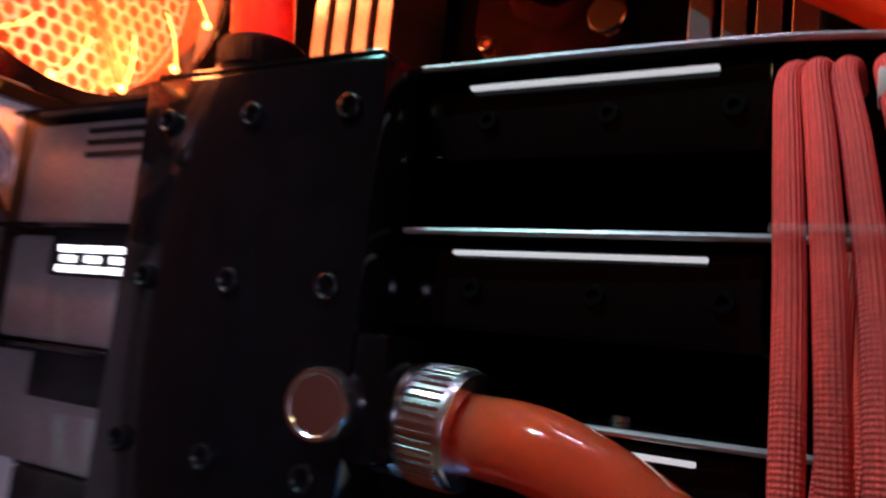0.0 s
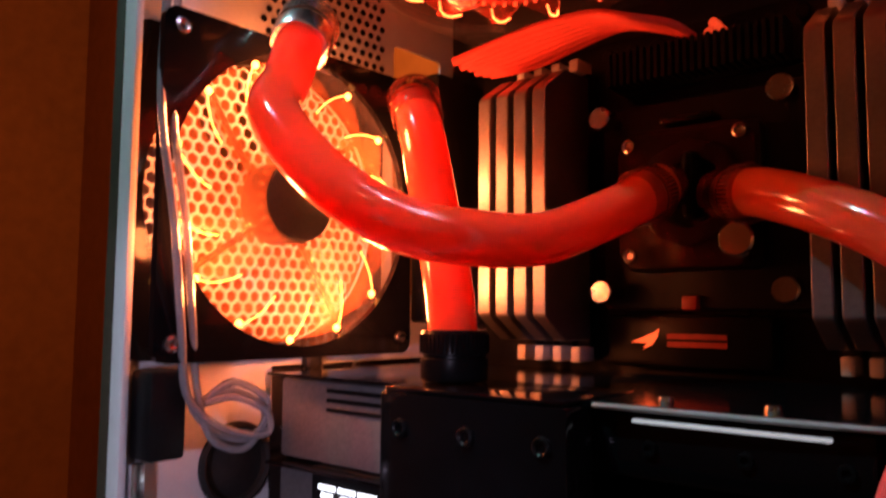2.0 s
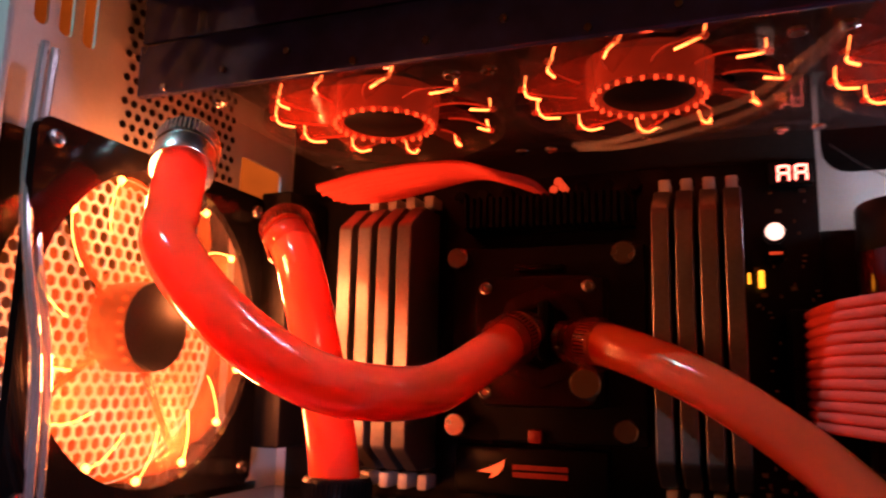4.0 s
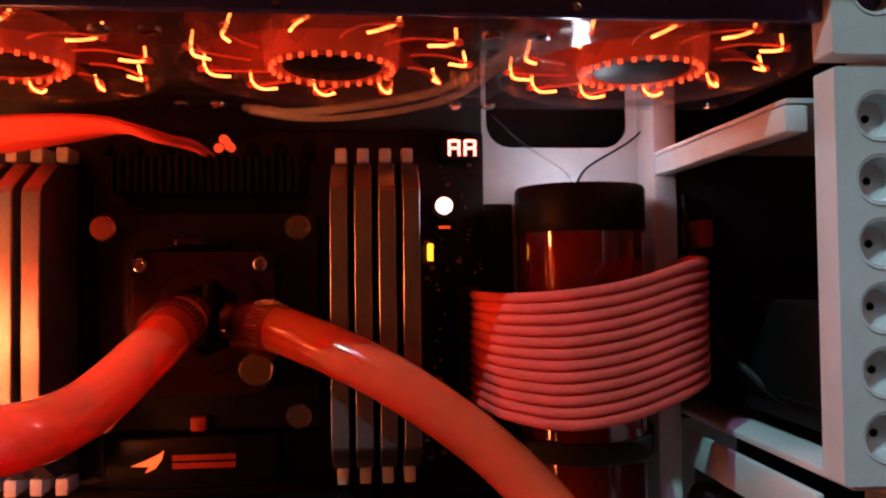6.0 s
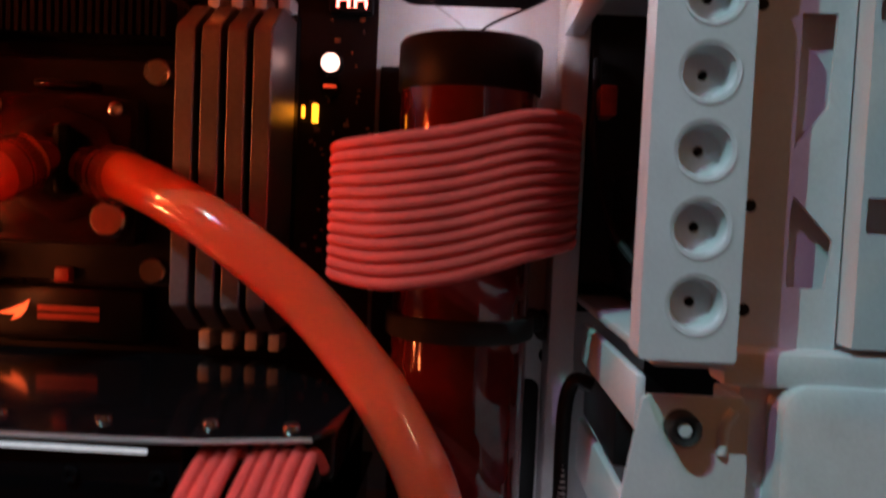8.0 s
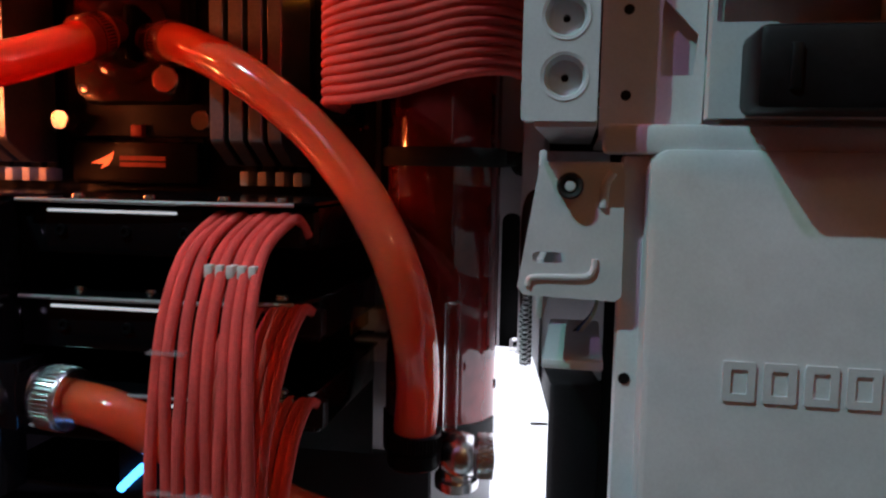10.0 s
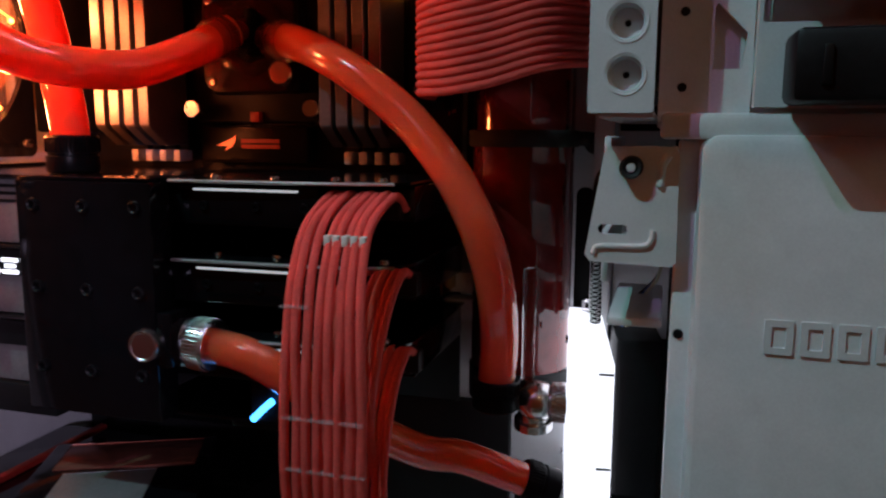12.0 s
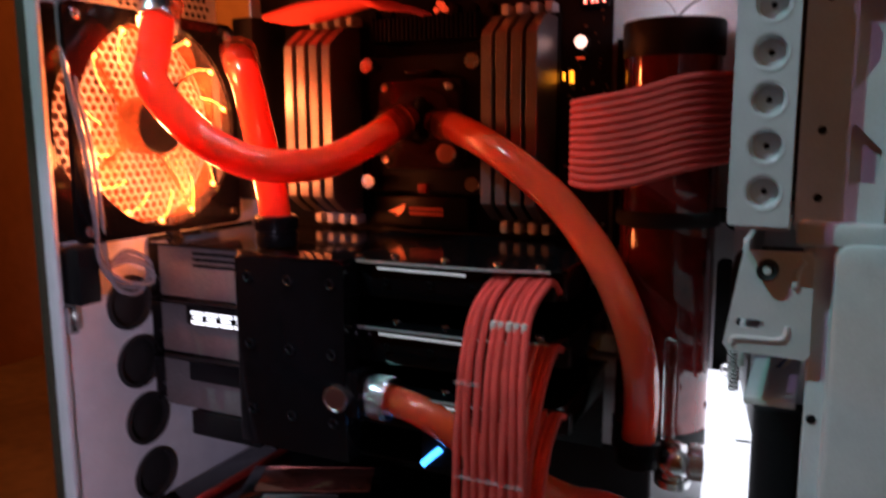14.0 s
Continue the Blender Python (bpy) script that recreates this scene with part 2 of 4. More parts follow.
def sweep(pts, r, n=12, steps=8, bm=None, flat=1.0):
    own = bmesh.new()
    c = curve_points(pts, steps)
    tan = [(c[min(i + 1, len(c) - 1)] - c[max(i - 1, 0)]).normalized() for i in range(len(c))]
    u = tan[0].orthogonal().normalized()
    rings = []
    for p, t in zip(c, tan):
        u = (u - t * u.dot(t)).normalized()
        v = t.cross(u)
        rings.append([own.verts.new(p + u * (r * math.cos(2 * math.pi * i / n)) + v * (r * flat * math.sin(2 * math.pi * i / n))) for i in range(n)])
    lay = own.loops.layers.uv.new("UVMap")
    along = [0.0]
    for p, q in zip(c, c[1:]):
        along.append(along[-1] + (q - p).length / (2 * math.pi * r))
    for k, (a, b) in enumerate(zip(rings, rings[1:])):
        for i in range(n):
            face = own.faces.new((a[i], b[i], b[(i + 1) % n], a[(i + 1) % n]))
            for lp, (du, dv) in zip(face.loops, ((0, 0), (0, 1), (1, 1), (1, 0))):
                lp[lay].uv = ((i + du) / n, along[k + dv])
    own.faces.new(rings[0])
    own.faces.new(rings[-1][::-1])
    return merge(bm, own)


def circle(cx, cy, r, n=28, squash=1.0):
    return [(cx + r * math.cos(2 * math.pi * i / n), cy + r * squash * math.sin(2 * math.pi * i / n)) for i in range(n)]


def round_rect(x0, y0, x1, y1, r, n=5):
    pts = []
    for cx, cy, a in ((x1 - r, y1 - r, 0), (x0 + r, y1 - r, 90), (x0 + r, y0 + r, 180), (x1 - r, y0 + r, 270)):
        for i in range(n + 1):
            w = radians(a + 90 * i / n)
            pts.append((cx + r * math.cos(w), cy + r * math.sin(w)))
    return pts


def plate(outline, holes, put, thick, bm=None, bevel=0.0):
    """A flat sheet with holes. put maps (a, b, depth) to the world."""
    own = bmesh.new()
    for loop in [outline] + list(holes):
        vs = [own.verts.new((a, b, 0)) for a, b in loop]
        for i in range(len(vs)):
            own.edges.new((vs[i], vs[(i + 1) % len(vs)]))
    bmesh.ops.triangle_fill(own, use_beauty=True, use_dissolve=False, edges=own.edges[:])
    if thick:
        rim = [e for e in own.edges if e.is_boundary]
        back = bmesh.ops.duplicate(own, geom=own.verts[:] + own.edges[:] + own.faces[:])
        pair = back["vert_map"]
        for v in [g for g in back["geom"] if isinstance(g, bmesh.types.BMVert)]:
            v.co.z = thick
        for e in rim:
            a, b = e.verts
            own.faces.new((a, b, pair[b], pair[a]))
    for v in own.verts:
        v.co = Vector(put(*v.co))
    return merge(bm, own)


def on_y(y0, sign=1):
    return lambda a, b, d: (a, y0 + sign * d, b)


def on_x(x0, sign=1):
    return lambda a, b, d: (x0 + sign * d, a, b)


def on_z(z0, sign=1):
    return lambda a, b, d: (a, b, z0 + sign * d)


# ---- room ----
def setting(name, bm, mat, label, category):
    me = bpy.data.meshes.new(name)
    bm.to_mesh(me)
    bm.free()
    me.materials.append(mat)
    return tagged(new(name, me), label, category, kind="structure")


setting("wall_north", box((-2.0, 0.60, -0.75), (2.0, 0.70, 1.75)), WALLPAINT, "terracotta painted wall of the dim room", "wall")
setting("wall_west", box((-2.1, -2.5, -0.75), (-2.0, 0.70, 1.75)), WALLPAINT, "terracotta painted wall of the dim room", "wall")
setting("wall_east", box((2.0, -2.5, -0.75), (2.1, 0.70, 1.75)), WALLPAINT, "terracotta painted wall of the dim room", "wall")
setting("wall_south", box((-2.1, -2.6, -0.75), (2.1, -2.5, 1.75)), WALLPAINT, "terracotta painted wall of the dim room", "wall")
setting("ceiling", box((-2.1, -2.6, 1.75), (2.1, 0.70, 1.85)), WALLPAINT, "plain dim room ceiling", "ceiling")
setting("floor", box((-2.1, -2.6, -0.85), (2.1, 0.70, -0.75)), WOOD, "dark wooden floor of the room", "floor")
desk = thing("desk", (0.1, -0.1, -0.75), "dark wooden desk carrying the computer case", "desk")
part("tabletop", box((-0.9, -0.55, 0.0), (1.1, 0.5, 0.03), 0.003), WOOD, desk)
for dx in (-0.85, 1.0):
    for dy in (-0.5, 0.42):
        part("leg", box((dx, dy, -0.75), (dx + 0.05, dy + 0.05, 0.0), 0.003), WOOD, desk)

# ---- computer case ----
case = thing("computer_case", (0.1, -0.09, 0.03), "white steel computer case with its side panel off", "computer case")
BACK = -0.163
holes = [circle(-0.122, 0.400, 0.0655, 48)]
grommets = [(-0.137, 0.283), (-0.132, 0.241), (-0.128, 0.199), (-0.124, 0.157)]
holes += [circle(y, z, 0.0165, 32) for y, z in grommets]
holes += [round_rect(-0.085, 0.318 - 0.0203 * k - 0.006, -0.02, 0.318 - 0.0203 * k + 0.006, 0.004) for k in range(7)]
holes += [round_rect(-0.178 + 0.012 * k, 0.515, -0.171 + 0.012 * k, 0.560, 0.003) for k in range(3)]
holes += [round_rect(-0.040, 0.36, 0.0, 0.50, 0.003)]
part("rear_wall", plate(round_rect(-0.190, 0.050, 0.012, 0.600, 0.002), holes, on_x(BACK, -1), 0.0015), WHITE, case, "white powder-coated rear wall with round ports")
part("rear_lip", box((BACK - 0.004, -0.1935, 0.050), (BACK + 0.006, -0.1900, 0.600), 0.0012), WHITE, case)
part("rear_trim", box((BACK - 0.0135, -0.1935, 0.040), (BACK - 0.0045, -0.185, 0.615), 0.003), OLIVE, case, "dark olive plastic edge trim")
for k in range(7):
    part("slot_cover", box((BACK - 0.003, -0.086, 0.3145 - 0.0203 * k + 0.0075), (BACK + 0.002, -0.012, 0.3145 - 0.0203 * k + 0.0105), 0.0006), WHITE, case)
for y, z in grommets:
    bm = lathe((BACK - 0.002, y, z), (1, 0, 0), [(0, 0.0), (0.0008, 0.015), (0.0005, 0.0155), (0.0042, 0.0155), (0.005, 0.0168), (0.0042, 0.0184), (0.0025, 0.0186)], 36)
    bm.faces.ensure_lookup_table()
    part("grommet", bm, RUBBER, case, "black rubber tube grommet in a round port")

# fan opening grille of hexagonal bars
bm = bmesh.new()
pitch, bar = 0.0062, 0.0009
rows = 12
for j in range(-rows, rows + 1):
    for i in range(-rows, rows + 1):
        cy = -0.122 + pitch * (i + 0.5 * (j % 2))
        cz = 0.400 + pitch * 0.866 * j
        if math.hypot(cy + 0.122, cz - 0.400) > 0.063:
            continue
        outer = [(cy + pitch / 1.72 * math.sin(math.pi / 3 * k), cz + pitch / 1.72 * math.cos(math.pi / 3 * k)) for k in range(6)]
        inner = [(cy + (pitch / 1.72 - bar) * math.sin(math.pi / 3 * k), cz + (pitch / 1.72 - bar) * math.cos(math.pi / 3 * k)) for k in range(6)]
        vo = [bm.verts.new((BACK - 0.0003, a, b)) for a, b in outer]
        vi = [bm.verts.new((BACK - 0.0003, a, b)) for a, b in inner]
        vd = [bm.verts.new((BACK - 0.0013, a, b)) for a, b in inner]
        for k in range(6):
            m = (k + 1) % 6
            bm.faces.new((vo[k], vo[m], vi[m], vi[k]))
            bm.faces.new((vi[k], vi[m], vd[m], vd[k]))
tagged(part("fan_grille", bm, WHITE, case, "white honeycomb fan grille", smooth=False), kind="stuff")

# perforated corner above the fan
bm = bmesh.new()
for j in range(14):
    for i in range(14):
        cy, cz = -0.128 + 0.0058 * (i + 0.5 * (j % 2)), 0.478 + 0.0055 * j
        bm2 = rod((BACK + 0.0002, cy, cz), (1, 0, 0), 0.0006, 0.0018, n=6)
        merge(bm, bm2)
tagged(part("vent_hole", bm, BLACK, case, "dark round vent perforations", smooth=False), kind="stuff")

# motherboard tray
holes = [round_rect(0.128, 0.481, 0.199, 0.535, 0.012), round_rect(0.192, 0.235, 0.203, 0.315, 0.005), circle(0.206, 0.326, 0.004, 16)]
part("tray", plate(round_rect(BACK, 0.050, 0.216, 0.600, 0.001), holes, on_y(0.012), 0.0015), WHITE, case, "white steel motherboard tray with cable openings")
part("tray_behind", box((BACK, 0.045, 0.05), (0.40, 0.047, 0.60)), BLACK, case, "dark far side panel behind the tray")
part("cable_grommet", box((0.1252, 0.0085, 0.300), (0.1400, 0.0118, 0.4530), 0.001), RUBBER, case, "black rubber cable grommet")
# added black sheets darken the white tray above and below the board
part("upper_black_sheet", box((BACK + 0.004, 0.0060, 0.4865), (0.1250, 0.0118, 0.5600), 0.001), RUBBER, case, "black sheet over the tray above the board")
part("lower_black_sheet", box((BACK + 0.004, 0.0040, 0.0520), (0.1560, 0.0118, 0.1790), 0.001), BLACK, case, "black sheet over the tray below the board")
part("tray_post", box((0.2035, -0.012, 0.060), (0.2150, 0.0115, 0.600), 0.0015), WHITE, case)
part("top_panel", box((BACK, -0.190, 0.600), (0.42, 0.048, 0.603)), WHITE, case)
part("top_rail", box((BACK + 0.002, -0.190, 0.587), (0.42, -0.178, 0.599), 0.002), BLACK, case, "black top edge rail")
part("bottom_panel", box((BACK, -0.190, 0.0475), (0.42, 0.048, 0.0495)), WHITE, case)
for fx in (-0.12, 0.36):
    for fy in (-0.17, 0.02):
        part("foot", rod((fx, fy, 0.030), (0, 0, 1), 0.0174, 0.016, 0.002), RUBBER, case, "black rubber foot")
part("front_wall", box((0.418, -0.190, 0.050), (0.420, 0.047, 0.599)), WHITE, case)

# drive column with dimpled screw holes
def column(z0, z1, zs):
    holes = [circle(0.2262, z, 0.0069, 32) for z in zs]
    body = plate(round_rect(0.2122, z0, 0.2372, z1, 0.0012), holes, on_y(-0.1400), 0.0)
    o = round_rect(0.2122, z0, 0.2372, z1, 0.0012)
    for i in range(len(o)):
        (a, b), (c, d) = o[i], o[(i + 1) % len(o)]
        body.faces.new([body.verts.new(q) for q in ((a, -0.1400, b), (c, -0.1400, d), (c, -0.1290, d), (a, -0.1290, b))])
    bmesh.ops.remove_doubles(body, verts=body.verts, dist=1e-6)
    ob = part("drive_column", body, WHITE, case, "white drive-bay column with round screw dimples")
    for z in zs:
        cup = lathe((0.2262, -0.1400, z), (0, 1, 0), [(-0.0003, 0.0080), (-0.0001, 0.0074), (0.0026, 0.0061), (0.0062, 0.0059), (0.0064, 0.0013)], 32)
        part("dimple", cup, WHITE, ob)
        part("screw_hole", lathe((0.2262, -0.1337, z), (0, 1, 0), [(0.0, 0.0014), (0.004, 0.0013), (0.004, 0.0)], 14), BLACK, ob)


column(0.3540, 0.4820, [0.3687 + 0.01965 * k for k in range(6)])
column(0.4860, 0.5980, [0.5060 + 0.01965 * k for k in range(4)])

# recessed bay side, a raised plate with a cut-out, and drive locks
part("bay_side", plate(round_rect(0.2385, 0.351, 0.2740, 0.598, 0.001),
                       [[(0.2590, 0.3720), (0.2700, 0.3720), (0.2715, 0.3860), (0.2600, 0.3980), (0.2590, 0.3960)], [(0.2590, 0.4120), (0.2680, 0.4240), (0.2690, 0.4500), (0.2590, 0.4500)],
                        [(0.2590, 0.4700), (0.2690, 0.4700), (0.2690, 0.5050), (0.2590, 0.5050)]],
                       on_y(-0.1140), 0.0012), WHITE, case, "white recessed drive-bay side plate")
part("bay_inner", box((0.2385, -0.1080, 0.351), (0.4165, -0.1065, 0.598)), WHITE, case)
part("bay_raised", plate([(0.2745, 0.3565), (0.4165, 0.3565), (0.4165, 0.598), (0.2745, 0.598)], [round_rect(0.2760, 0.3885, 0.3300, 0.3985, 0.001), round_rect(0.2760, 0.4460, 0.3300, 0.4560, 0.001)], on_y(-0.1230), 0.0090), WHITE, case, "white raised drive-bay plate with slots")
for z in (0.3570, 0.4030, 0.4610):
    lock = part("bay_lock", box((0.2840, -0.1520, z), (0.4100, -0.1235, z + 0.0260), 0.003), BLACK, case, "black plastic drive lock")
    part("lock_grip", box((0.2930, -0.1535, z + 0.006), (0.2965, -0.1515, z + 0.020), 0.0008), BLACK, lock)
for x, z in ((0.2475, 0.395), (0.2475, 0.365), (0.2475, 0.452)):
    part("rivet", lathe((x, -0.1141, z), (0, -1, 0), [(0, 0.0019), (0.0005, 0.0016), (0.0006, 0.0)], 14), BLACK, case)
part("bay_step", box((0.2400, -0.1225, 0.3440), (0.4165, -0.1080, 0.3545), 0.0022), WHITE, case)

# lower shroud with the raised panel
part("shroud_base", box((0.2475, -0.1150, 0.0500), (0.4165, -0.1000, 0.3440), 0.0015), WHITE, case)
pan = bmesh.new()
o1 = round_rect(0.2555, 0.040, 0.4300, 0.3470, 0.008, 8)
o2 = round_rect(0.2590, 0.0435, 0.4265, 0.3430, 0.006, 8)
va = [pan.verts.new((min(a, 0.4164), -0.1149, max(b, 0.0500))) for a, b in o1]
vb = [pan.verts.new((min(a, 0.4164), -0.1262, max(b, 0.0500))) for a, b in o2]
vm = [pan.verts.new((min((a + c) / 2, 0.4164) - 0.0006 * (1 if a < 0.3 else 0), -0.1248, max((b + d) / 2, 0.0500) + 0.0004)) for (a, b), (c, d) in zip(o1, o2)]
for p, q in ((va, vm), (vm, vb)):
    for i in range(len(p)):
        j = (i + 1) % len(p)
        pan.faces.new((p[i], p[j], q[j], q[i]))
pan.faces.new(vb)
panel = part("shroud_panel", pan, WHITE, case, "white raised shroud panel with an embossed maker's mark")
for k in range(4):
    x = 0.2835 + 0.0134 * k
    bm = plate(round_rect(x, 0.2595, x + 0.0108, 0.2735, 0.0008), [round_rect(x + 0.0027, 0.2622, x + 0.0081, 0.2708, 0.0006)], on_y(-0.1263, -1), 0.0009)
    part("embossed_bar", bm, WHITE, panel)
part("shroud_rivet", lathe((0.2510, -0.1151, 0.262), (0, -1, 0), [(0, 0.0022), (0.0006, 0.0019), (0.0008, 0.0)], 16), BLACK, case)

# hinge plate with a bolt, slot and pressed rib
out = [(0.2200, 0.3410), (0.2450, 0.3410), (0.2480, 0.3385), (0.2485, 0.2935), (0.2465, 0.2915), (0.2135, 0.2925), (0.2112, 0.2955), (0.2182, 0.3395)]
part("latch_plate", plate(out, [round_rect(0.2165, 0.3045, 0.2285, 0.3085, 0.0019), circle(0.2292, 0.3325, 0.0028, 20)], on_y(-0.1220), 0.0014), WHITE, case, "white steel latch plate with a slot")
part("latch_rib", sweep([(0.2150, -0.1222, 0.2960), (0.2165, -0.1222, 0.2990), (0.2250, -0.1222, 0.2995), (0.2355, -0.1222, 0.3000), (0.2385, -0.1222, 0.3030), (0.2387, -0.1222, 0.3065)], 0.0012, 10, 6), WHITE, case)
part("latch_rib", sweep([(0.2410, -0.1222, 0.3250), (0.2415, -0.1222, 0.3330), (0.2440, -0.1222, 0.3375)], 0.0016, 10, 5), WHITE, case)
part("latch_return", box((0.2445, -0.1205, 0.2920), (0.2475, -0.1005, 0.3410), 0.001), WHITE, case)
part("latch_bolt", lathe((0.2292, -0.1218, 0.3325), (0, -1, 0), [(0, 0.0048), (0.0060, 0.0046), (0.0066, 0.0040), (0.0058, 0.0027), (-0.001, 0.0026), (-0.001, 0.0)], 24), RUBBER, case, "black rubber ring round a bolt")
part("bolt_core", lathe((0.2292, -0.1268, 0.3325), (0, -1, 0), [(-0.0005, 0.0), (-0.0005, 0.0020), (0.0008, 0.0018), (0.0010, 0.0)], 18), WHITE, case)

# drive bay frame and shelves behind the column
part("bay_rail", box((0.2035, -0.127, 0.4640), (0.2115, -0.0125, 0.4730), 0.001), WHITE, case)
part("bay_top", box((0.2040, -0.127, 0.4735), (0.4165, -0.012, 0.4750)), WHITE, case)
part("bay_shelf", box((0.2165, -0.1380, 0.3520), (0.2375, 0.011, 0.3550), 0.0008), WHITE, case, "white steel drive-bay shelf")
# back of the bay in black, so that its inside reads dark
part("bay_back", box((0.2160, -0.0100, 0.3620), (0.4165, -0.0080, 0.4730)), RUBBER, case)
part("cage_rail", box((0.2175, -0.116, 0.3290), (0.2205, -0.0125, 0.3450), 0.0008), WHITE, case)
part("cage_rail", box((0.2175, -0.112, 0.2820), (0.2205, -0.0125, 0.3050), 0.0008), WHITE, case)
part("cage_plate", box((0.2385, -0.116, 0.3490), (0.4160, 0.011, 0.3505)), WHITE, case)
part("cage_slot", box((0.2195, -0.080, 0.3060), (0.2420, -0.0130, 0.3280), 0.001), BLACK, case)
part("cage_foot", box((0.2200, -0.100, 0.2600), (0.2440, -0.0130, 0.2640), 0.001), WHITE, case)
part("cage_back", box((0.2160, 0.000, 0.2300), (0.2470, 0.0020, 0.3480)), WHITE, case)

# ---- motherboard ----
board = thing("motherboard", (0.0, 0.011, 0.18), "black motherboard with lit buttons, on the tray", "motherboard")
part("circuit_board", box((-0.150, 0.0000, 0.180), (0.1245, 0.0018, 0.4860), 0.0004), PCB, board)
for x, z in ((-0.14, 0.478), (0.115, 0.485 - 0.008), (0.115, 0.19), (-0.14, 0.19)):
    part("standoff", rod((x, 0.0015, z), (0, 1, 0), 0.0100, 0.003, 0.0, 12), BRASS, board)
power_sink = part("power_heatsink", box((-0.042, -0.0100, 0.4565), (0.043, -0.0005, 0.4715), 0.0005), SATIN, board, "black finned heatsink above the processor")
for k in range(24):
    x = -0.040 + 0.0034 * k
    part("fin", box((x, -0.0225, 0.4560), (x + 0.0020, -0.0101, 0.4720), 0.0003, None, 1), SATIN, power_sink)
sink = part("chipset_heatsink", box((-0.046, -0.0130, 0.3265), (0.030, -0.0002, 0.3500), 0.003), SATIN, board, "black heatsink with a dim red mark")
part("ember_mark", plate([(-0.0335, 0.3375), (-0.0270, 0.3400), (-0.0215, 0.3425), (-0.0195, 0.3440), (-0.0205, 0.3400), (-0.0230, 0.3365), (-0.0275, 0.3345), (-0.0255, 0.3372)], [], on_y(-0.0137, 1), 0.0005), EMBER, sink, "glowing red emblem")
for k, (w, z) in enumerate(((0.027, 0.3405), (0.027, 0.3370))):
    part("print_bar", box((-0.0160, -0.0135, z - 0.0012), (-0.0160 + w, -0.0129, z + 0.0012)), DULLRED, sink)
part("red_cap", box((-0.0080, -0.016, 0.352), (-0.0010, -0.0002, 0.3585), 0.001), DULLRED, board)
# two-digit display showing AA
disp = part("display", box((0.1040, -0.0060, 0.4725), (0.1225, -0.0002, 0.4835), 0.0006), BLACK, board, "two-digit display lit red, reading AA")
for x in (0.1072, 0.1146):
    bars = [((x, 0.4742), (x + 0.0012, 0.4775)), ((x, 0.4781), (x + 0.0012, 0.4814)), ((x + 0.0046, 0.4742), (x + 0.0058, 0.4775)), ((x + 0.0046, 0.4781), (x + 0.0058, 0.4814)),
            ((x + 0.0010, 0.4806), (x + 0.0048, 0.4818)), ((x + 0.0010, 0.4772), (x + 0.0048, 0.4784))]
    for (a, b), (c, d) in bars:
        part("segment", box((a, -0.0064, b), (c, -0.0061, d)), DIGIT, disp)
button = part("start_button", lathe((0.1052, -0.0002, 0.4510), (0, -1, 0), [(0, 0.0052), (0.004, 0.0052), (0.0045, 0.0048), (0.0045, 0.0040)], 24), BLACK, board)
part("button_cap", lathe((0.1052, -0.0040, 0.4510), (0, -1, 0), [(0, 0.0041), (0.0015, 0.0040), (0.0020, 0.0030), (0.0020, 0)], 24), material("lit_button", (1, 0.8, 0.75), 0.3, glow=(1.0, 0.55, 0.45), power=2.2), button, "round lit start button")
part("reset_button", lathe((0.1052, -0.0002, 0.4410), (0, -1, 0), [(0, 0.0045), (0.004, 0.0045), (0.0045, 0.0040), (0.0045, 0)], 24), SATIN, board)
part("reset_mark", box((0.1025, -0.0052, 0.4404), (0.1080, -0.0048, 0.4416)), DIMRED, board)
part("yellow_lamp", box((0.0975, -0.0032, 0.4255), (0.1000, -0.0002, 0.4335), 0.0004), YELLOW, board, "yellow status diode")
part("yellow_lamp", box((0.0930, -0.0030, 0.4275), (0.0940, -0.0002, 0.4325), 0.0002), YELLOW, board)
bm = bmesh.new()
rng = random.Random(4)
for k in range(60):
    x, z = rng.uniform(0.094, 0.1220), rng.uniform(0.330, 0.470)
    w, h = rng.choice(((0.0016, 0.0008), (0.0008, 0.0016), (0.0026, 0.0020)))
    box((x, -rng.uniform(0.0006, 0.0016), z), (x + w, -0.0001, z + h), 0.0, bm)
tagged(part("chip_grain", bm, STEEL, board, smooth=False), kind="stuff")
bm = bmesh.new()
for k in range(40):
    x, z = rng.uniform(-0.045, 0.045), rng.uniform(0.348, 0.362)
    box((x, -rng.uniform(0.001, 0.003), z), (x + 0.0022, -0.0001, z + 0.0022), 0.0, bm)
for k in range(8):
    rod((-0.05 + 0.0022 + 0.013 * k, -0.0001, 0.4775), (0, -1, 0), 0.006, 0.0032, 0.0006, 14, bm)
tagged(part("chip_grain", bm, SATIN, board, smooth=False), kind="stuff")
part("amber_edge", box((0.1246, -0.0450, 0.2560), (0.1258, -0.0120, 0.2850), 0.0004), BRASS, board, "gold-lit connector edge")
part("mark_cluster", rod((0.0030, -0.0001, 0.4775), (0, -1, 0), 0.0066, 0.0022, 0.0005, 12), DIMRED, board)
part("mark_cluster", rod((0.0075, -0.0001, 0.4785), (0, -1, 0), 0.0066, 0.0022, 0.0005, 12), DIMRED, board)
part("mark_cluster", rod((0.0052, -0.0001, 0.4815), (0, -1, 0), 0.0066, 0.0022, 0.0005, 12), DIMRED, board)
part("rear_port_block", box((-0.1490, -0.0400, 0.345), (-0.1300, -0.0002, 0.478), 0.002), BLACK, board)
for k in range(5):
    part("card_slot", box((-0.09, -0.0110, 0.3040 - 0.0203 * 1.98 * k), (0.0, -0.0002, 0.3110 - 0.0203 * 1.98 * k), 0.0006), BLACK, board)
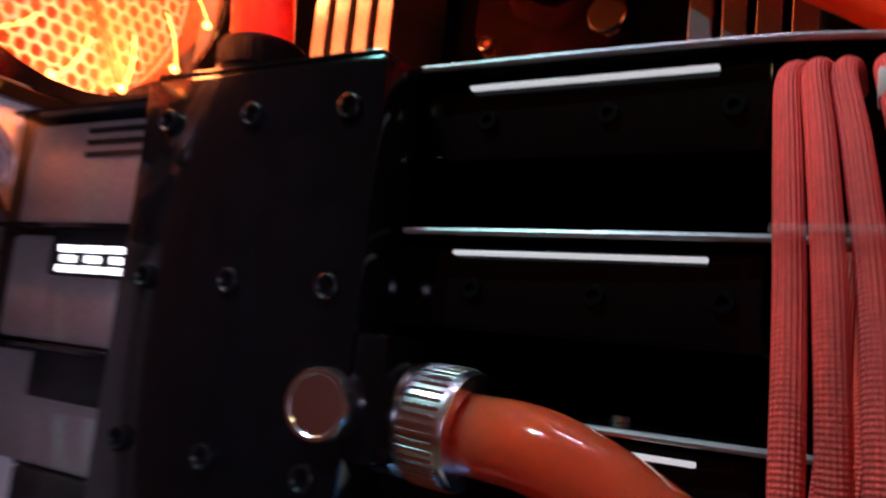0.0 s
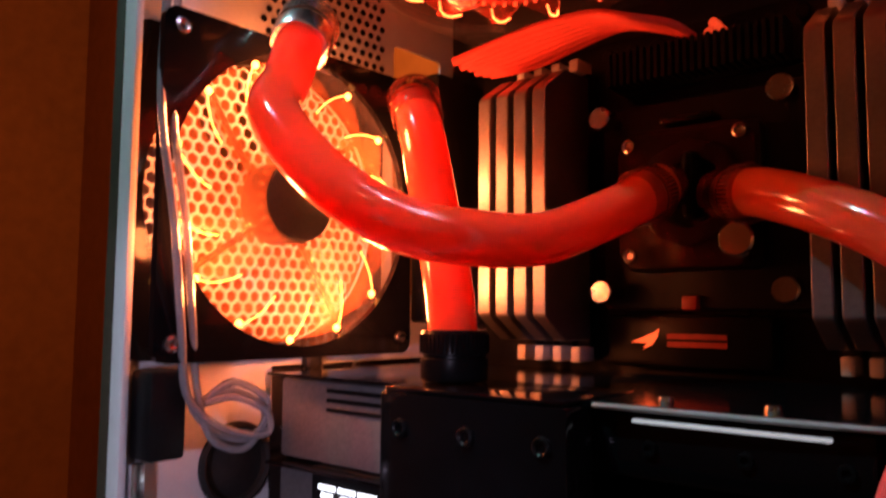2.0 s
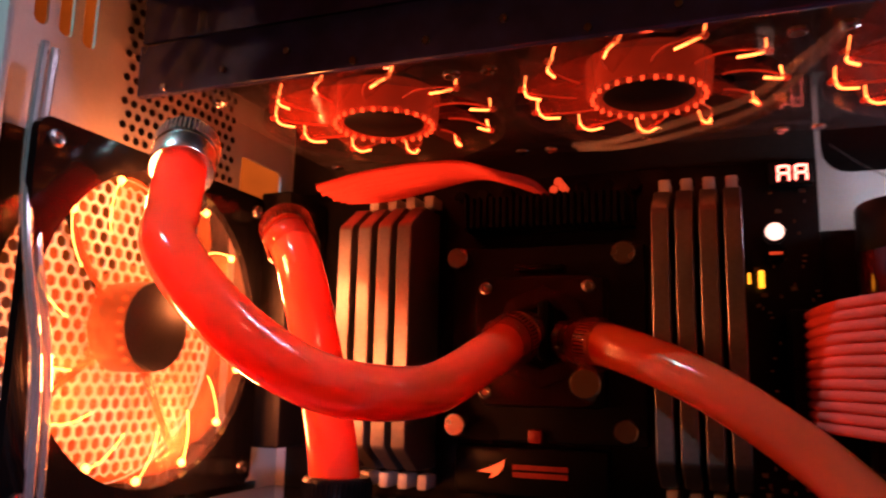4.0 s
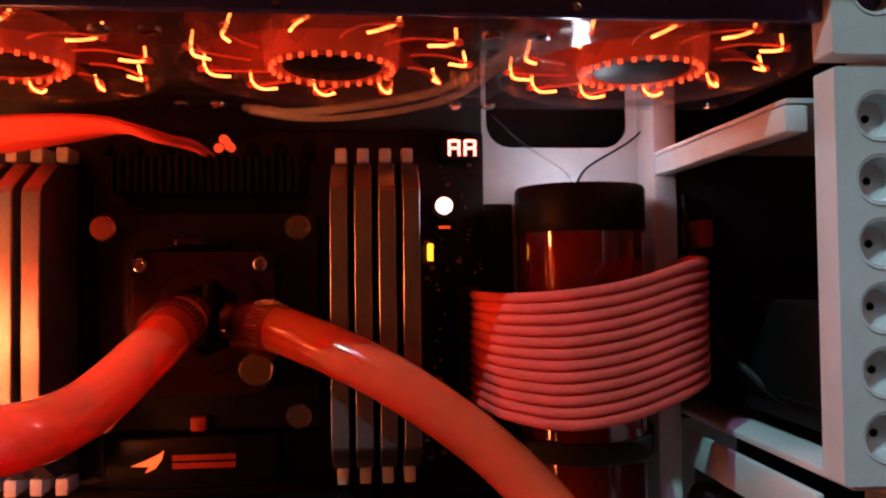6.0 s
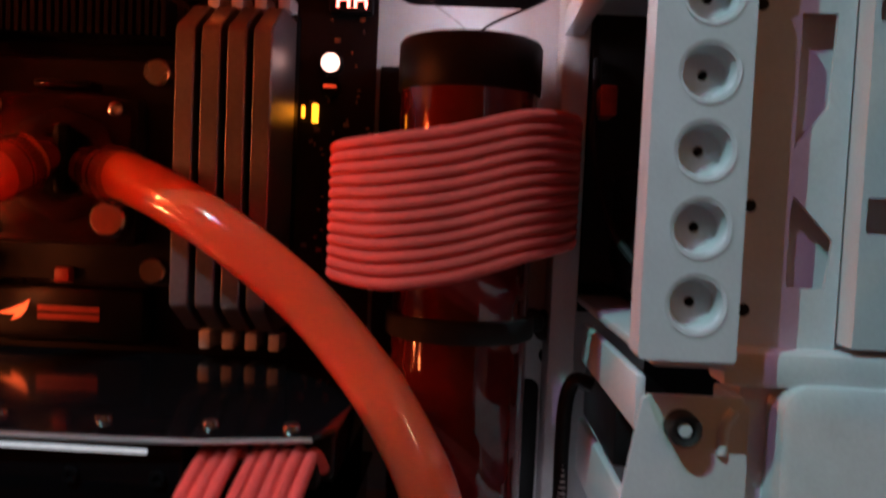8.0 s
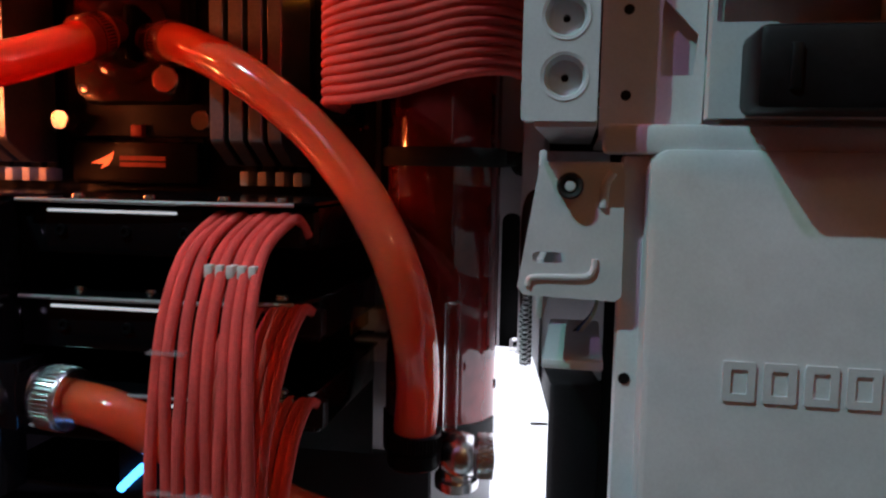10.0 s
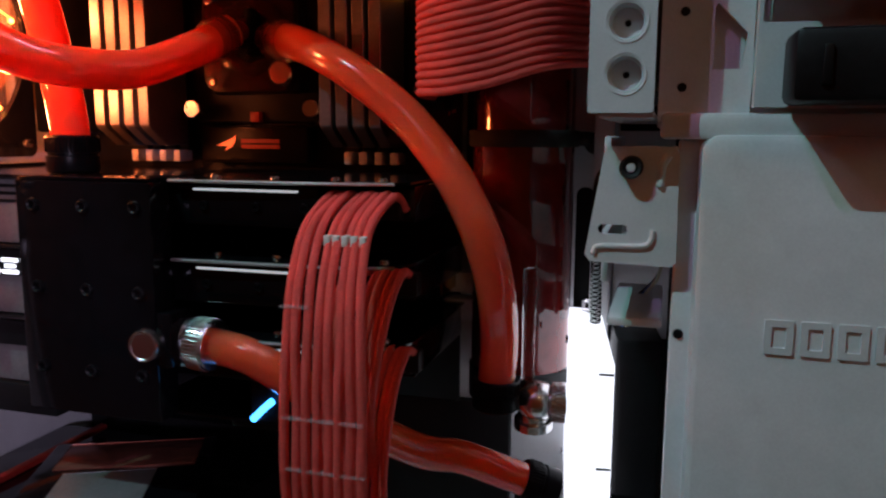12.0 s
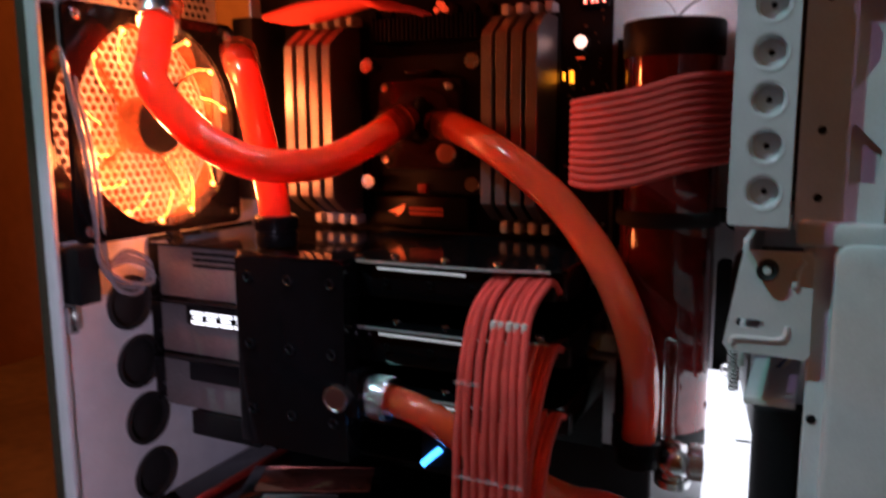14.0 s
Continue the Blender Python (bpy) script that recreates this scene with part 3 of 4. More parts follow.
part("atx_socket", box((0.1085, -0.0180, 0.360), (0.1190, -0.0002, 0.4140), 0.0008), BLACK, board)
part("drive_socket", box((0.1180, -0.0150, 0.2525), (0.1430, -0.0002, 0.2645), 0.0008), material("pale_connector", (0.7, 0.68, 0.75), 0.5, grain=0.1), board, "pale board-edge drive connector")
part("drive_socket", box((0.1180, -0.0150, 0.2365), (0.1430, -0.0002, 0.2485), 0.0008), bpy.data.materials["pale_connector"], board)

# memory modules
def memory(x, at_label):
    m = thing("memory_module", (x, 0.0, 0.40), at_label, "memory module", "memory modules beside the processor")
    prof = [(-0.0465, 0.3480), (-0.0480, 0.3500), (-0.0480, 0.4535), (-0.0465, 0.4560), (-0.0300, 0.4670), (-0.0085, 0.4670), (-0.0085, 0.3375), (-0.0300, 0.3375)]
    bm = bmesh.new()
    a = [bm.verts.new((x - 0.0036, y, z)) for y, z in prof]
    b = [bm.verts.new((x + 0.0036, y, z)) for y, z in prof]
    bm.faces.new(a)
    bm.faces.new(b[::-1])
    for i in range(len(a)):
        j = (i + 1) % len(a)
        bm.faces.new((a[i], a[j], b[j], b[i]))
    bmesh.ops.bevel(bm, geom=bm.edges[:], offset=0.0005, segments=1, affect="EDGES")
    body = part("heat_spreader", bm, ALU, m, "brushed grey aluminium heat spreader")
    bm = bmesh.new()
    for k in range(10):
        box((x - 0.0040, -0.0440, 0.358 + 0.0022 * k), (x - 0.0034, -0.0200, 0.3591 + 0.0022 * k), 0.0, bm)
    part("fin_slot", bm, BLACK, body)
    part("slot_socket", box((x - 0.0035, -0.0083, 0.3340), (x + 0.0035, -0.0002, 0.4700), 0.0005), BLACK, m)
    for z0, z1 in ((0.3270, 0.3345), (0.4695, 0.4760)):
        part("latch", box((x - 0.0026, -0.0170, z0), (x + 0.0026, -0.0030, z1), 0.0008), material("latch_grey", (0.55, 0.55, 0.6), 0.3, grain=0.1) if "latch_grey" not in bpy.data.materials else bpy.data.materials["latch_grey"], m, "pale plastic latch")
    return m


for k in range(4):
    memory(0.0580 + 0.00985 * k, "grey aluminium memory module standing upright in its slot")
    memory(-0.0925 + 0.0105 * k, "grey aluminium memory module lit orange by the fan")

# ---- processor water block ----
block = thing("processor_water_block", (0.0, 0.0, 0.40), "clear-topped processor water block with two angled ports", "water block")
part("base", box((-0.048, -0.0120, 0.352), (0.048, -0.0030, 0.448), 0.002), BLACK, block)
part("cold_plate", box((-0.031, -0.0240, 0.369), (0.031, -0.0121, 0.431), 0.004), BLACK, block)
TOPCLEAR = material("smoky_red_acrylic", (0.035, 0.009, 0.011), 0.12, coat=0.35, spec=0.3, grain=0.3, scale=140, alpha=0.45)
part("clear_top", plate(round_rect(-0.030, 0.370, 0.030, 0.430, 0.010, 6), [circle(0.003, 0.4015, 0.0150, 32)], on_y(-0.0300), 0.0055), TOPCLEAR, block, "smoky clear acrylic top")
part("port_ring", lathe((0.003, -0.0298, 0.4015), (0, -1, 0), [(0, 0.0150), (0, 0.0235), (0.0012, 0.0240), (0.0032, 0.0228), (0.0042, 0.0200), (0.0036, 0.0165), (0.0016, 0.0150)], 8), TOPCLEAR, block, "eight-sided clear port ring")
part("port_bridge", box((0.0015, -0.0370, 0.3900), (0.0075, -0.0245, 0.4180), 0.0025), SATIN, block)
part("top_bar", box((-0.0120, -0.0275, 0.4330), (0.0120, -0.0150, 0.4365), 0.0014), GLOSS, block, "glossy black clamp bar")
for sx in (-1, 1):
    for sz in (-1, 1):
        part("top_screw", lathe((0.0245 * sx, -0.0302, 0.4000 + 0.0245 * sz), (0, -1, 0), [(0, 0.0032), (0.0014, 0.0030), (0.0018, 0.0022), (0.0008, 0.0014), (0.0008, 0)], 18), STEEL, block)
for sx in (-1, 1):
    for sz in (-1, 1):
        nut = lathe((0.04 * sx, -0.0120, 0.40 + 0.04 * sz), (0, -1, 0), [(0, 0.0028), (0.010, 0.0028), (0.010, 0.0050), (0.0105, 0.0054), (0.0175, 0.0054), (0.0182, 0.0048), (0.0182, 0.0)], 24)
        part("thumb_nut", nut, STEEL, block, "round steel thumb nut")
part("port_plug", lathe((0.0228, -0.0290, 0.3805), (0, -1, 0), [(0, 0.0072), (0.004, 0.0072), (0.0048, 0.0064), (0.0048, 0.0)], 28), CHROME, block, "round nickel plug")
for name, path in (("port_elbow", [(-0.0035, -0.0300, 0.404), (-0.0036, -0.0380, 0.4035), (-0.0060, -0.0480, 0.4000)]), ("port_elbow", [(0.0110, -0.0270, 0.4005), (0.0150, -0.0285, 0.3999), (0.0200, -0.0298, 0.3992)])):
    part(name, sweep(path, 0.0090, 20, 6), SMOKED, block, "dark red-tinted acrylic port")

# ---- tubes ----
T1 = [(-0.0037, -0.0426, 0.4031), (-0.0120, -0.0666, 0.3911), (-0.0211, -0.1041, 0.3777), (-0.0302, -0.1382, 0.3759), (-0.0459, -0.1571, 0.3807), (-0.0671, -0.1706, 0.3968), (-0.0923, -0.1724, 0.4221), (-0.1066, -0.1565, 0.4412), (-0.1157, -0.1424, 0.4638)]
T2 = [(-0.0581, -0.1109, 0.3362), (-0.0631, -0.1085, 0.3597), (-0.0722, -0.1066, 0.3930), (-0.0858, -0.1008, 0.4285), (-0.0996, -0.0920, 0.4445)]
T3 = [(0.0201, -0.0298, 0.3990), (0.0396, -0.0439, 0.3957), (0.0754, -0.0611, 0.3805), (0.1094, -0.0688, 0.3575), (0.1321, -0.0780, 0.3365), (0.1467, -0.0854, 0.3187), (0.1583, -0.0902, 0.2983), (0.1643, -0.0852, 0.2740), (0.1647, -0.0720, 0.2440), (0.1625, -0.0670, 0.2180)]
T4 = [(0.0300, -0.1247, 0.2412), (0.0560, -0.1313, 0.2390), (0.0850, -0.1256, 0.2224), (0.1096, -0.1020, 0.1965), (0.1290, -0.0850, 0.1815), (0.1457, -0.0760, 0.1775), (0.1646, -0.0680, 0.1690), (0.1786, -0.0620, 0.1625)]


def tube(pts, label, r=0.0098):
    t = thing("coolant_tube", pts[0], label, "coolant tube", "red coolant tubes")
    part("hose", sweep(pts, r, 32, 12), COOLANT, t)
    return t


t1 = tube(T1, "glossy red coolant tube looping from the processor block")
t2 = tube(T2, "glossy red coolant tube rising from the graphics cards")
t3 = tube(T3, "glossy red coolant tube arching down to the pump")
t4 = tube(T4, "glossy red coolant tube passing behind the cables", 0.0088)


def compression(owner, at, axis, length, r, mat, label):
    prof = [(0, r * 0.75), (0, r * 0.94), (length * 0.06, r), (length * 0.44, r), (length * 0.46, r * 0.93), (length * 0.52, r * 0.93), (length * 0.54, r), (length * 0.95, r), (length, r * 0.95), (length, r * 0.7)]
    ring = part("compression_fitting", lathe(at, axis, prof, 40), mat, owner, label)
    a, u, v = basis(axis)
    bm = bmesh.new()
    for k in range(44):
        w = 2 * math.pi * k / 44
        d = u * math.cos(w) + v * math.sin(w)
        p = Vector(at) + a * (length * 0.56) + d * r
        sweep([p, p + a * (length * 0.18), p + a * (length * 0.36)], r * 0.035, 4, 1, bm)
    tagged(part("knurl", bm, mat, ring), kind="stuff")
    return ring


GLASSRED = material("red_tinted_acrylic", (0.16, 0.020, 0.015), 0.06, coat=1.0, grain=0.1, scale=200, alpha=0.55)
compression(t1, (-0.1140, -0.1450, 0.4590), (-0.36, 0.55, 0.75), 0.022, 0.0128, CHROME, "nickel compression fitting lit blue-white")
compression(t1, (-0.0085, -0.0560, 0.3965), (0.20, 0.93, 0.32), 0.013, 0.0118, GLASSRED, "clear red-tinted collar")
compression(t2, (-0.0905, -0.0975, 0.4345), (-0.55, 0.40, 0.73), 0.020, 0.0116, GLASSRED, "clear red-tinted collar")
compression(t2, (-0.0575, -0.1115, 0.3242), (0, 0, 1), 0.0195, 0.0130, SATIN, "black compression fitting")
compression(t3, (0.0175, -0.0282, 0.3995), (0.80, -0.58, -0.13), 0.019, 0.0116, GLASSRED, "clear red-tinted collar")
compression(t3, (0.1622, -0.0668, 0.2030), (0.02, 0.0, 1), 0.0160, 0.0122, SATIN, "black compression fitting")
compression(t4, (0.0090, -0.1250, 0.2428), (1, -0.06, -0.05), 0.0250, 0.0130, CHROME, "nickel compression fitting")
compression(t4, (0.1930, -0.0555, 0.1560), (-0.88, -0.32, 0.35), 0.0190, 0.0115, SATIN, "black compression fitting")


# ---- graphics cards ----
def graphics_card(z, label):
    c = thing("graphics_card", (0.0, -0.06, z), label, "graphics card", "stacked graphics cards")
    out = [(-0.150, -0.1300), (0.0150, -0.1300), (0.0900, -0.1280), (0.1255, -0.1205), (0.1310, -0.1100), (0.1310, -0.0120), (-0.150, -0.0120)]
    part("back_plate", plate(out, [], on_z(z), 0.0013), GLOSS, c, "glossy black back plate")
    part("plate_edge", sweep([(0.0140, -0.1311, z + 0.0004), (0.0550, -0.1305, z + 0.0004), (0.0900, -0.1290, z + 0.0004), (0.1110, -0.1250, z + 0.0004), (0.1255, -0.1216, z + 0.0004)], 0.0008, 8, 4), GREYEDGE, c, "thin grey board edge")
    body = part("water_jacket", box((-0.066, -0.1260, z - 0.0210), (0.0900, -0.0125, z - 0.0012), 0.0015), GLOSS, c, "glossy black acrylic water jacket")
    # thin glowing bar stands for a light mirrored in the jacket
    part("edge_glint", box((0.0250, -0.1276, z - 0.0042), (0.0800, -0.1261, z - 0.0031), 0.0003), STRIP, body, "white glowing strip imitating a reflection")
    for x in (0.030, 0.058, 0.083):
        part("jacket_screw", lathe((x, -0.1261, z - 0.0115), (0, -1, 0), [(0, 0.0024), (0.0012, 0.0022), (0.0012, 0.0012), (0.0004, 0.0010), (0.0004, 0)], 16), SATIN, body)
    for x in (0.030, 0.062, 0.094, 0.118):
        part("plate_screw", lathe((x, -0.1150, z + 0.0014), (0, 0, 1), [(0, 0.0026), (0.0014, 0.0022), (0.0016, 0)], 14), STEEL, c)
    # cooler end by the rear wall, with slots and the lit mark
    sh = part("shroud_end", box((-0.1500, -0.1225, z - 0.0360), (-0.0670, -0.0400, z - 0.0013), 0.002), CARDGREY, c, "grey metal shroud end with slots")
    for k in range(3):
        part("slot", box((-0.1180, -0.1232, z - 0.0060 - 0.0040 * k), (-0.0750, -0.1224, z - 0.0042 - 0.0040 * k)), BLACK, sh)
    part("mark_band", box((-0.1245, -0.1250, z - 0.0530), (-0.0668, -0.1100, z - 0.0365), 0.0008), BLACK, c)
    part("bracket", box((-0.1610, -0.1200, z - 0.0360), (-0.1602, -0.0120, z + 0.0030)), STEEL, c)
    part("card_end", box((0.0902, -0.1020, z - 0.0190), (0.1290, -0.0125, z - 0.0012), 0.0012), GLOSS, c)
    conn = part("power_socket", box((0.0920, -0.1080, z - 0.0160), (0.1290, -0.1021, z - 0.0030), 0.0008), BLACK, c)
    return c


Z1, Z2, Z3 = 0.3222, 0.2838, 0.2458
g1 = graphics_card(Z1, "black water-cooled graphics card with a lit white mark")
g2 = graphics_card(Z2, "black water-cooled graphics card under another card")
g3 = graphics_card(Z3, "lowest black water-cooled graphics card")
# lit maker's mark: four plain bars
for k, (x0, w) in enumerate(((-0.1195, 0.0105), (-0.1075, 0.0105), (-0.0955, 0.0105), (-0.0830, 0.0115))):
    b = bmesh.new()
    zc = 0.2745
    for dz, inset in ((0.0032, 0.0), (0.0, 0.0016), (-0.0032, 0.0)):
        box((x0 + inset, -0.1256, zc + dz - 0.0011), (x0 + w - inset, -0.1251, zc + dz + 0.0011), 0.0002, b)
    part("lit_mark", b, LETTER, g1, "white glowing bar mark")

bridge = thing("coolant_bridge", (-0.027, -0.12, 0.26), "black acrylic bridge joining the graphics cards", "coolant bridge")
part("body", box((-0.0660, -0.1430, 0.2050), (0.0120, -0.1265, 0.3222), 0.0012), GLOSS, bridge)
part("body_top", box((-0.0640, -0.1425, 0.3223), (0.0100, -0.0950, 0.3240), 0.0006), GLOSS, bridge)
for z in (0.3100, 0.2690, 0.2280):
    for x in (-0.0555, -0.0260, 0.0035):
        s = part("bridge_screw", lathe((x, -0.1431, z), (0, -1, 0), [(0, 0.0034), (0.0010, 0.0032), (0.0013, 0.0026), (0.0007, 0.0018), (-0.0005, 0.0016), (-0.0005, 0)], 18), SATIN, bridge)
part("port_plug", lathe((0.0055, -0.1300, 0.2440), (0.08, -1, 0), [(0.0, 0.0080), (0.0155, 0.0080), (0.0168, 0.0075), (0.0168, 0.0067), (0.0164, 0.0062), (0.0164, 0)], 40), CHROME, bridge, "round nickel port plug")
part("port_arm", box((0.0121, -0.1425, 0.2330), (0.0200, -0.1235, 0.2600), 0.001), GLOSS, bridge)

# ---- reservoir ----
RX, RY = 0.1655, -0.0185
res = thing("reservoir", (RX, RY, 0.195), "dark red coolant reservoir with a black cap", "reservoir")
part("cylinder", lathe((RX, RY, 0.196), (0, 0, 1), [(0, 0), (0, 0.0282), (0.241, 0.0282), (0.241, 0)], 48), SMOKED, res, "tube full of dark red coolant")
cap = part("cap", lathe((RX, RY, 0.4370), (0, 0, 1), [(0, 0.0), (0, 0.0286), (0.0010, 0.0292), (0.0190, 0.0292), (0.0205, 0.0283), (0.0205, 0.0220), (0.0190, 0.0215), (0.0190, 0)], 48), BLACK, res, "black screw cap")
part("diode", lathe((RX + 0.001, RY + 0.004, 0.4562), (0, 0, 1), [(0, 0), (0, 0.0075), (0.0030, 0.0070), (0.0042, 0.0045), (0.0042, 0)], 24), WHITEGLOW, cap, "white diode under the cap")
part("base_ring", lathe((RX, RY, 0.1960), (0, 0, 1), [(0.0, 0), (0.0, 0.0292), (0.0180, 0.0292), (0.0190, 0.0284)], 48), BLACK, res, "black base")
for z in (0.3390,):
    clamp = part("clamp", lathe((RX, RY, z), (0, 0, 1), [(0, 0.0284), (0, 0.0302), (0.0010, 0.0308), (0.0080, 0.0308), (0.0090, 0.0302), (0.0090, 0.0284)], 44), RUBBER, res, "black rubber clamp ring")
    part("clamp_arm", box((RX + 0.020, RY + 0.008, z + 0.0005), (0.2020, 0.0110, z + 0.0085), 0.003), RUBBER, clamp)
part("clamp_knob", rod((0.2035, 0.0100, 0.3410), (0, -1, 0), 0.016, 0.0062, 0.0015, 20), RUBBER, res, "black clamp knob")
# clear rod added to imitate the bright upright reflection on the reservoir
part("reflection_rod", sweep([(0.1765, -0.0530, 0.2160), (0.1765, -0.0530, 0.2500), (0.1765, -0.0530, 0.2760)], 0.0035, 14, 3), CLEAR, res, "clear rod imitating a reflection on the reservoir")
for k, (dx, dy) in enumerate(((0.02, 0.02), (-0.012, 0.03))):
    w = thing("diode_wire", (RX, RY + 0.004, 0.4605), "thin dark diode wire above the reservoir", "wire")
    part("wire", sweep([(RX, RY + 0.004, 0.4600), (RX + dx * 0.4, RY + dy * 0.5, 0.4690), (RX + dx * 1.6, RY + dy, 0.4830), (RX + dx * 2.6, RY + dy * 1.6, 0.5000)], 0.0006, 6, 6), CLEARSLEEVE if k else BLACK, w)

# ---- sleeved cables ----
def strand(owner, pts, r=0.00205, name="strand", n=12, steps=7):
    return part(name, sweep(pts, r, n, steps), SLEEVE, owner)


atx = thing("main_power_cable", (0.115, -0.02, 0.36), "red braided main power cable wrapped round the reservoir", "power cable")
for k in range(12):
    z = 0.3660 + 0.0040 * k
    s = 0.0002 * (k - 6)
    strand(atx, [(0.1150, -0.0150, z), (0.1165, -0.0450, z), (0.1225, -0.0750, z + 0.0002), (0.1400, -0.0920, z + 0.0006 + s), (0.1620, -0.0950, z + 0.0040 + s), (0.1850, -0.0900, z + 0.0105 + s * 0.5), (0.2000, -0.0720, z * 0.995 + 0.0150), (0.2070, -0.0420, z + 0.0140), (0.2100, -0.0150, z * 0.99 + 0.0150)])
    if k % 2 == 0:
        strand(atx, [(0.1150, -0.0120, z + 0.002), (0.1200, -0.0420, z + 0.002), (0.1270, -0.0720, z + 0.002), (0.1420, -0.0875, z + 0.002 + s), (0.1620, -0.0905, z + 0.0060 + s), (0.1840, -0.0860, z + 0.0125), (0.1970, -0.0690, z + 0.0150), (0.2035, -0.0400, z + 0.0150)], 0.0019)
for z in (0.3655, 0.3905):
    part("plug_half", box((0.1088, -0.0285, z - 0.002), (0.1192, -0.0182, z + 0.0225), 0.0008), BLACK, atx, "black plug")


def card_cable(x0, width, zc, low, spread, out, label, count, tail):
    c = thing("card_power_cable", (x0 + 0.015, -0.11, zc), label, "power cable", "red cables of the graphics cards")
    for k in range(count):
        f = k / (count - 1)
        x = x0 + width * f + (0.0012 if k > 2 else -0.0008)
        xl = low + spread * f
        j = 0.0011 * math.sin(k * 2.3 + x0 * 90)
        strand(c, [(x + 0.001, -0.1090, zc - 0.0120), (x, -0.1150, zc - 0.0062), (x - 0.0005, -0.1230, zc - 0.0048 - 0.0007 * (k % 2)), (x - 0.0010, -0.1400 - out * 0.4 + j, zc - 0.0150), (x * 0.7 + xl * 0.3, -0.1550 - out * 0.6 + j, zc - 0.0330), (x * 0.25 + xl * 0.75, -0.1620 - out * 0.8 + j, zc - 0.0560), (xl, -0.1620 - out * 1.05 - j, zc - 0.0850), (xl + tail * 0.4, -0.1540 - out * 1.5, zc - 0.1300), (xl + tail, -0.1300 - out * 1.6, zc - 0.1950)], 0.0020)
    for k in range(2):
        part("plug", box((x0 - 0.0030 + 0.0160 * k, -0.1155, zc - 0.0165), (x0 + 0.0120 + 0.0175 * k, -0.1082, zc - 0.0060), 0.0008), BLACK, c, "black plug")
    return c


c1 = card_cable(0.0965, 0.0280, 0.3222, 0.1005, 0.0330, 0.0190, "red braided cables arching down from the top card", 8, 0.002)
c2 = card_cable(0.1050, 0.0240, 0.2870, 0.1010, 0.0250, -0.0090, "red braided cables leaving the middle card", 7, 0.010)
c3 = card_cable(0.1060, 0.0250, 0.2500, 0.1060, 0.0250, -0.0120, "red braided cables leaving the lowest card", 7, 0.022)
for k in range(3, 8):
    x = 0.0965 + 0.0280 * k / 7 + 0.0012 - 0.0008
    part("comb_clip", box((x - 0.0014, -0.1590, 0.2990), (x + 0.0014, -0.1530, 0.3035), 0.0004), LABEL, c1, "small white cable comb")
for x0, x1, y, z in ((0.0965, 0.1095, -0.1775, 0.2765), (0.1000, 0.1350, -0.1850, 0.2330), (0.1010, 0.1360, -0.1860, 0.2120)):
    part("clear_comb", box((x0, y - 0.0002, z - 0.0006), (x1, y + 0.0036, z + 0.0006), 0.0003), CLEARSLEEVE, c1, "clear cable comb")

eps = thing("processor_power_cable", (-0.06, -0.03, 0.475), "red braided processor cable lying along the board top", "power cable")
for k in range(8):
    y = -0.024 - 0.0040 * k
    strand(eps, [(-0.1020 - 0.002 * (k % 3), y - 0.006, 0.4730), (-0.0800, y, 0.4745 + 0.0007 * k), (-0.0540, y - 0.001 * (k % 2), 0.4790 + 0.0003 * k), (-0.0310, y, 0.4825 - 0.0003 * k), (-0.0130, y, 0.4780 - 0.0005 * k), (-0.0030, y * 0.6, 0.4750), (0.0010, -0.0035 + y * 0.2, 0.4720)], 0.0021)

# ---- pump ----
TURNED = Matrix.Translation((0.1982, -0.0560, 0)) @ Matrix.Rotation(radians(8), 4, "Z") @ Matrix.Translation((-0.1975, 0.1240, 0))


def turned(bm):
    bmesh.ops.transform(bm, matrix=TURNED, verts=bm.verts)
    return bm


pump = thing("pump", (0.215, -0.03, 0.15), "white glowing acrylic pump top on a black pump body", "pump")
part("lit_top", turned(plate([(0.1975, 0.1500), (0.2215, 0.1500), (0.2215, 0.2270), (0.2165, 0.2440), (0.1975, 0.2440)], [], on_y(-0.1240), 0.0600)), PUMPGLOW, pump, "glowing milky acrylic block")
part("motor", turned(box((0.2218, -0.1180, 0.1520), (0.2470, -0.0650, 0.2400), 0.003)), BLACK, pump, "black motor housing")
for z in (0.2220, 0.1700):
    part("edge_slot", turned(box((0.2135, -0.1246, z - 0.0007), (0.2212, -0.1236, z + 0.0007), 0.0003)), CARDGREY, pump, "grey moulded slot")
for y, z in ((-0.119, 0.2390), (-0.119, 0.1560), (-0.069, 0.2390), (-0.069, 0.1560)):
    part("pump_screw", turned(rod((0.1960, y, z), (1, 0, 0), 0.0014, 0.0022, 0.0003, 14)), STEEL, pump)
part("vent_stub", turned(rod((0.2085, -0.0750, 0.2440), (0, 0, 1), 0.0070, 0.0030, 0.0006, 16)), CLEAR, pump, "clear stub")
KY, KZ = -0.1190, 0.2040
collar = part("knurled_collar", turned(lathe((0.1973, KY, KZ), (-1, 0, 0), [(0, 0.0), (0, 0.0098), (0.0006, 0.0104), (0.0076, 0.0104), (0.0082, 0.0098), (0.0082, 0.0)], 40)), CHROME, pump, "knurled nickel collar")
b = bmesh.new()
for k in range(30):
    w = 2 * math.pi * k / 30
    for s in (-1, 1):
        pts = [(0.1967 - 0.0070 * q, KY + 0.0104 * math.cos(w + s * 0.22 * q), KZ + 0.0104 * math.sin(w + s * 0.22 * q)) for q in (0, 0.5, 1)]
        sweep(pts, 0.00035, 4, 1, b)
tagged(part("knurl", turned(b), CHROME, collar), kind="stuff")
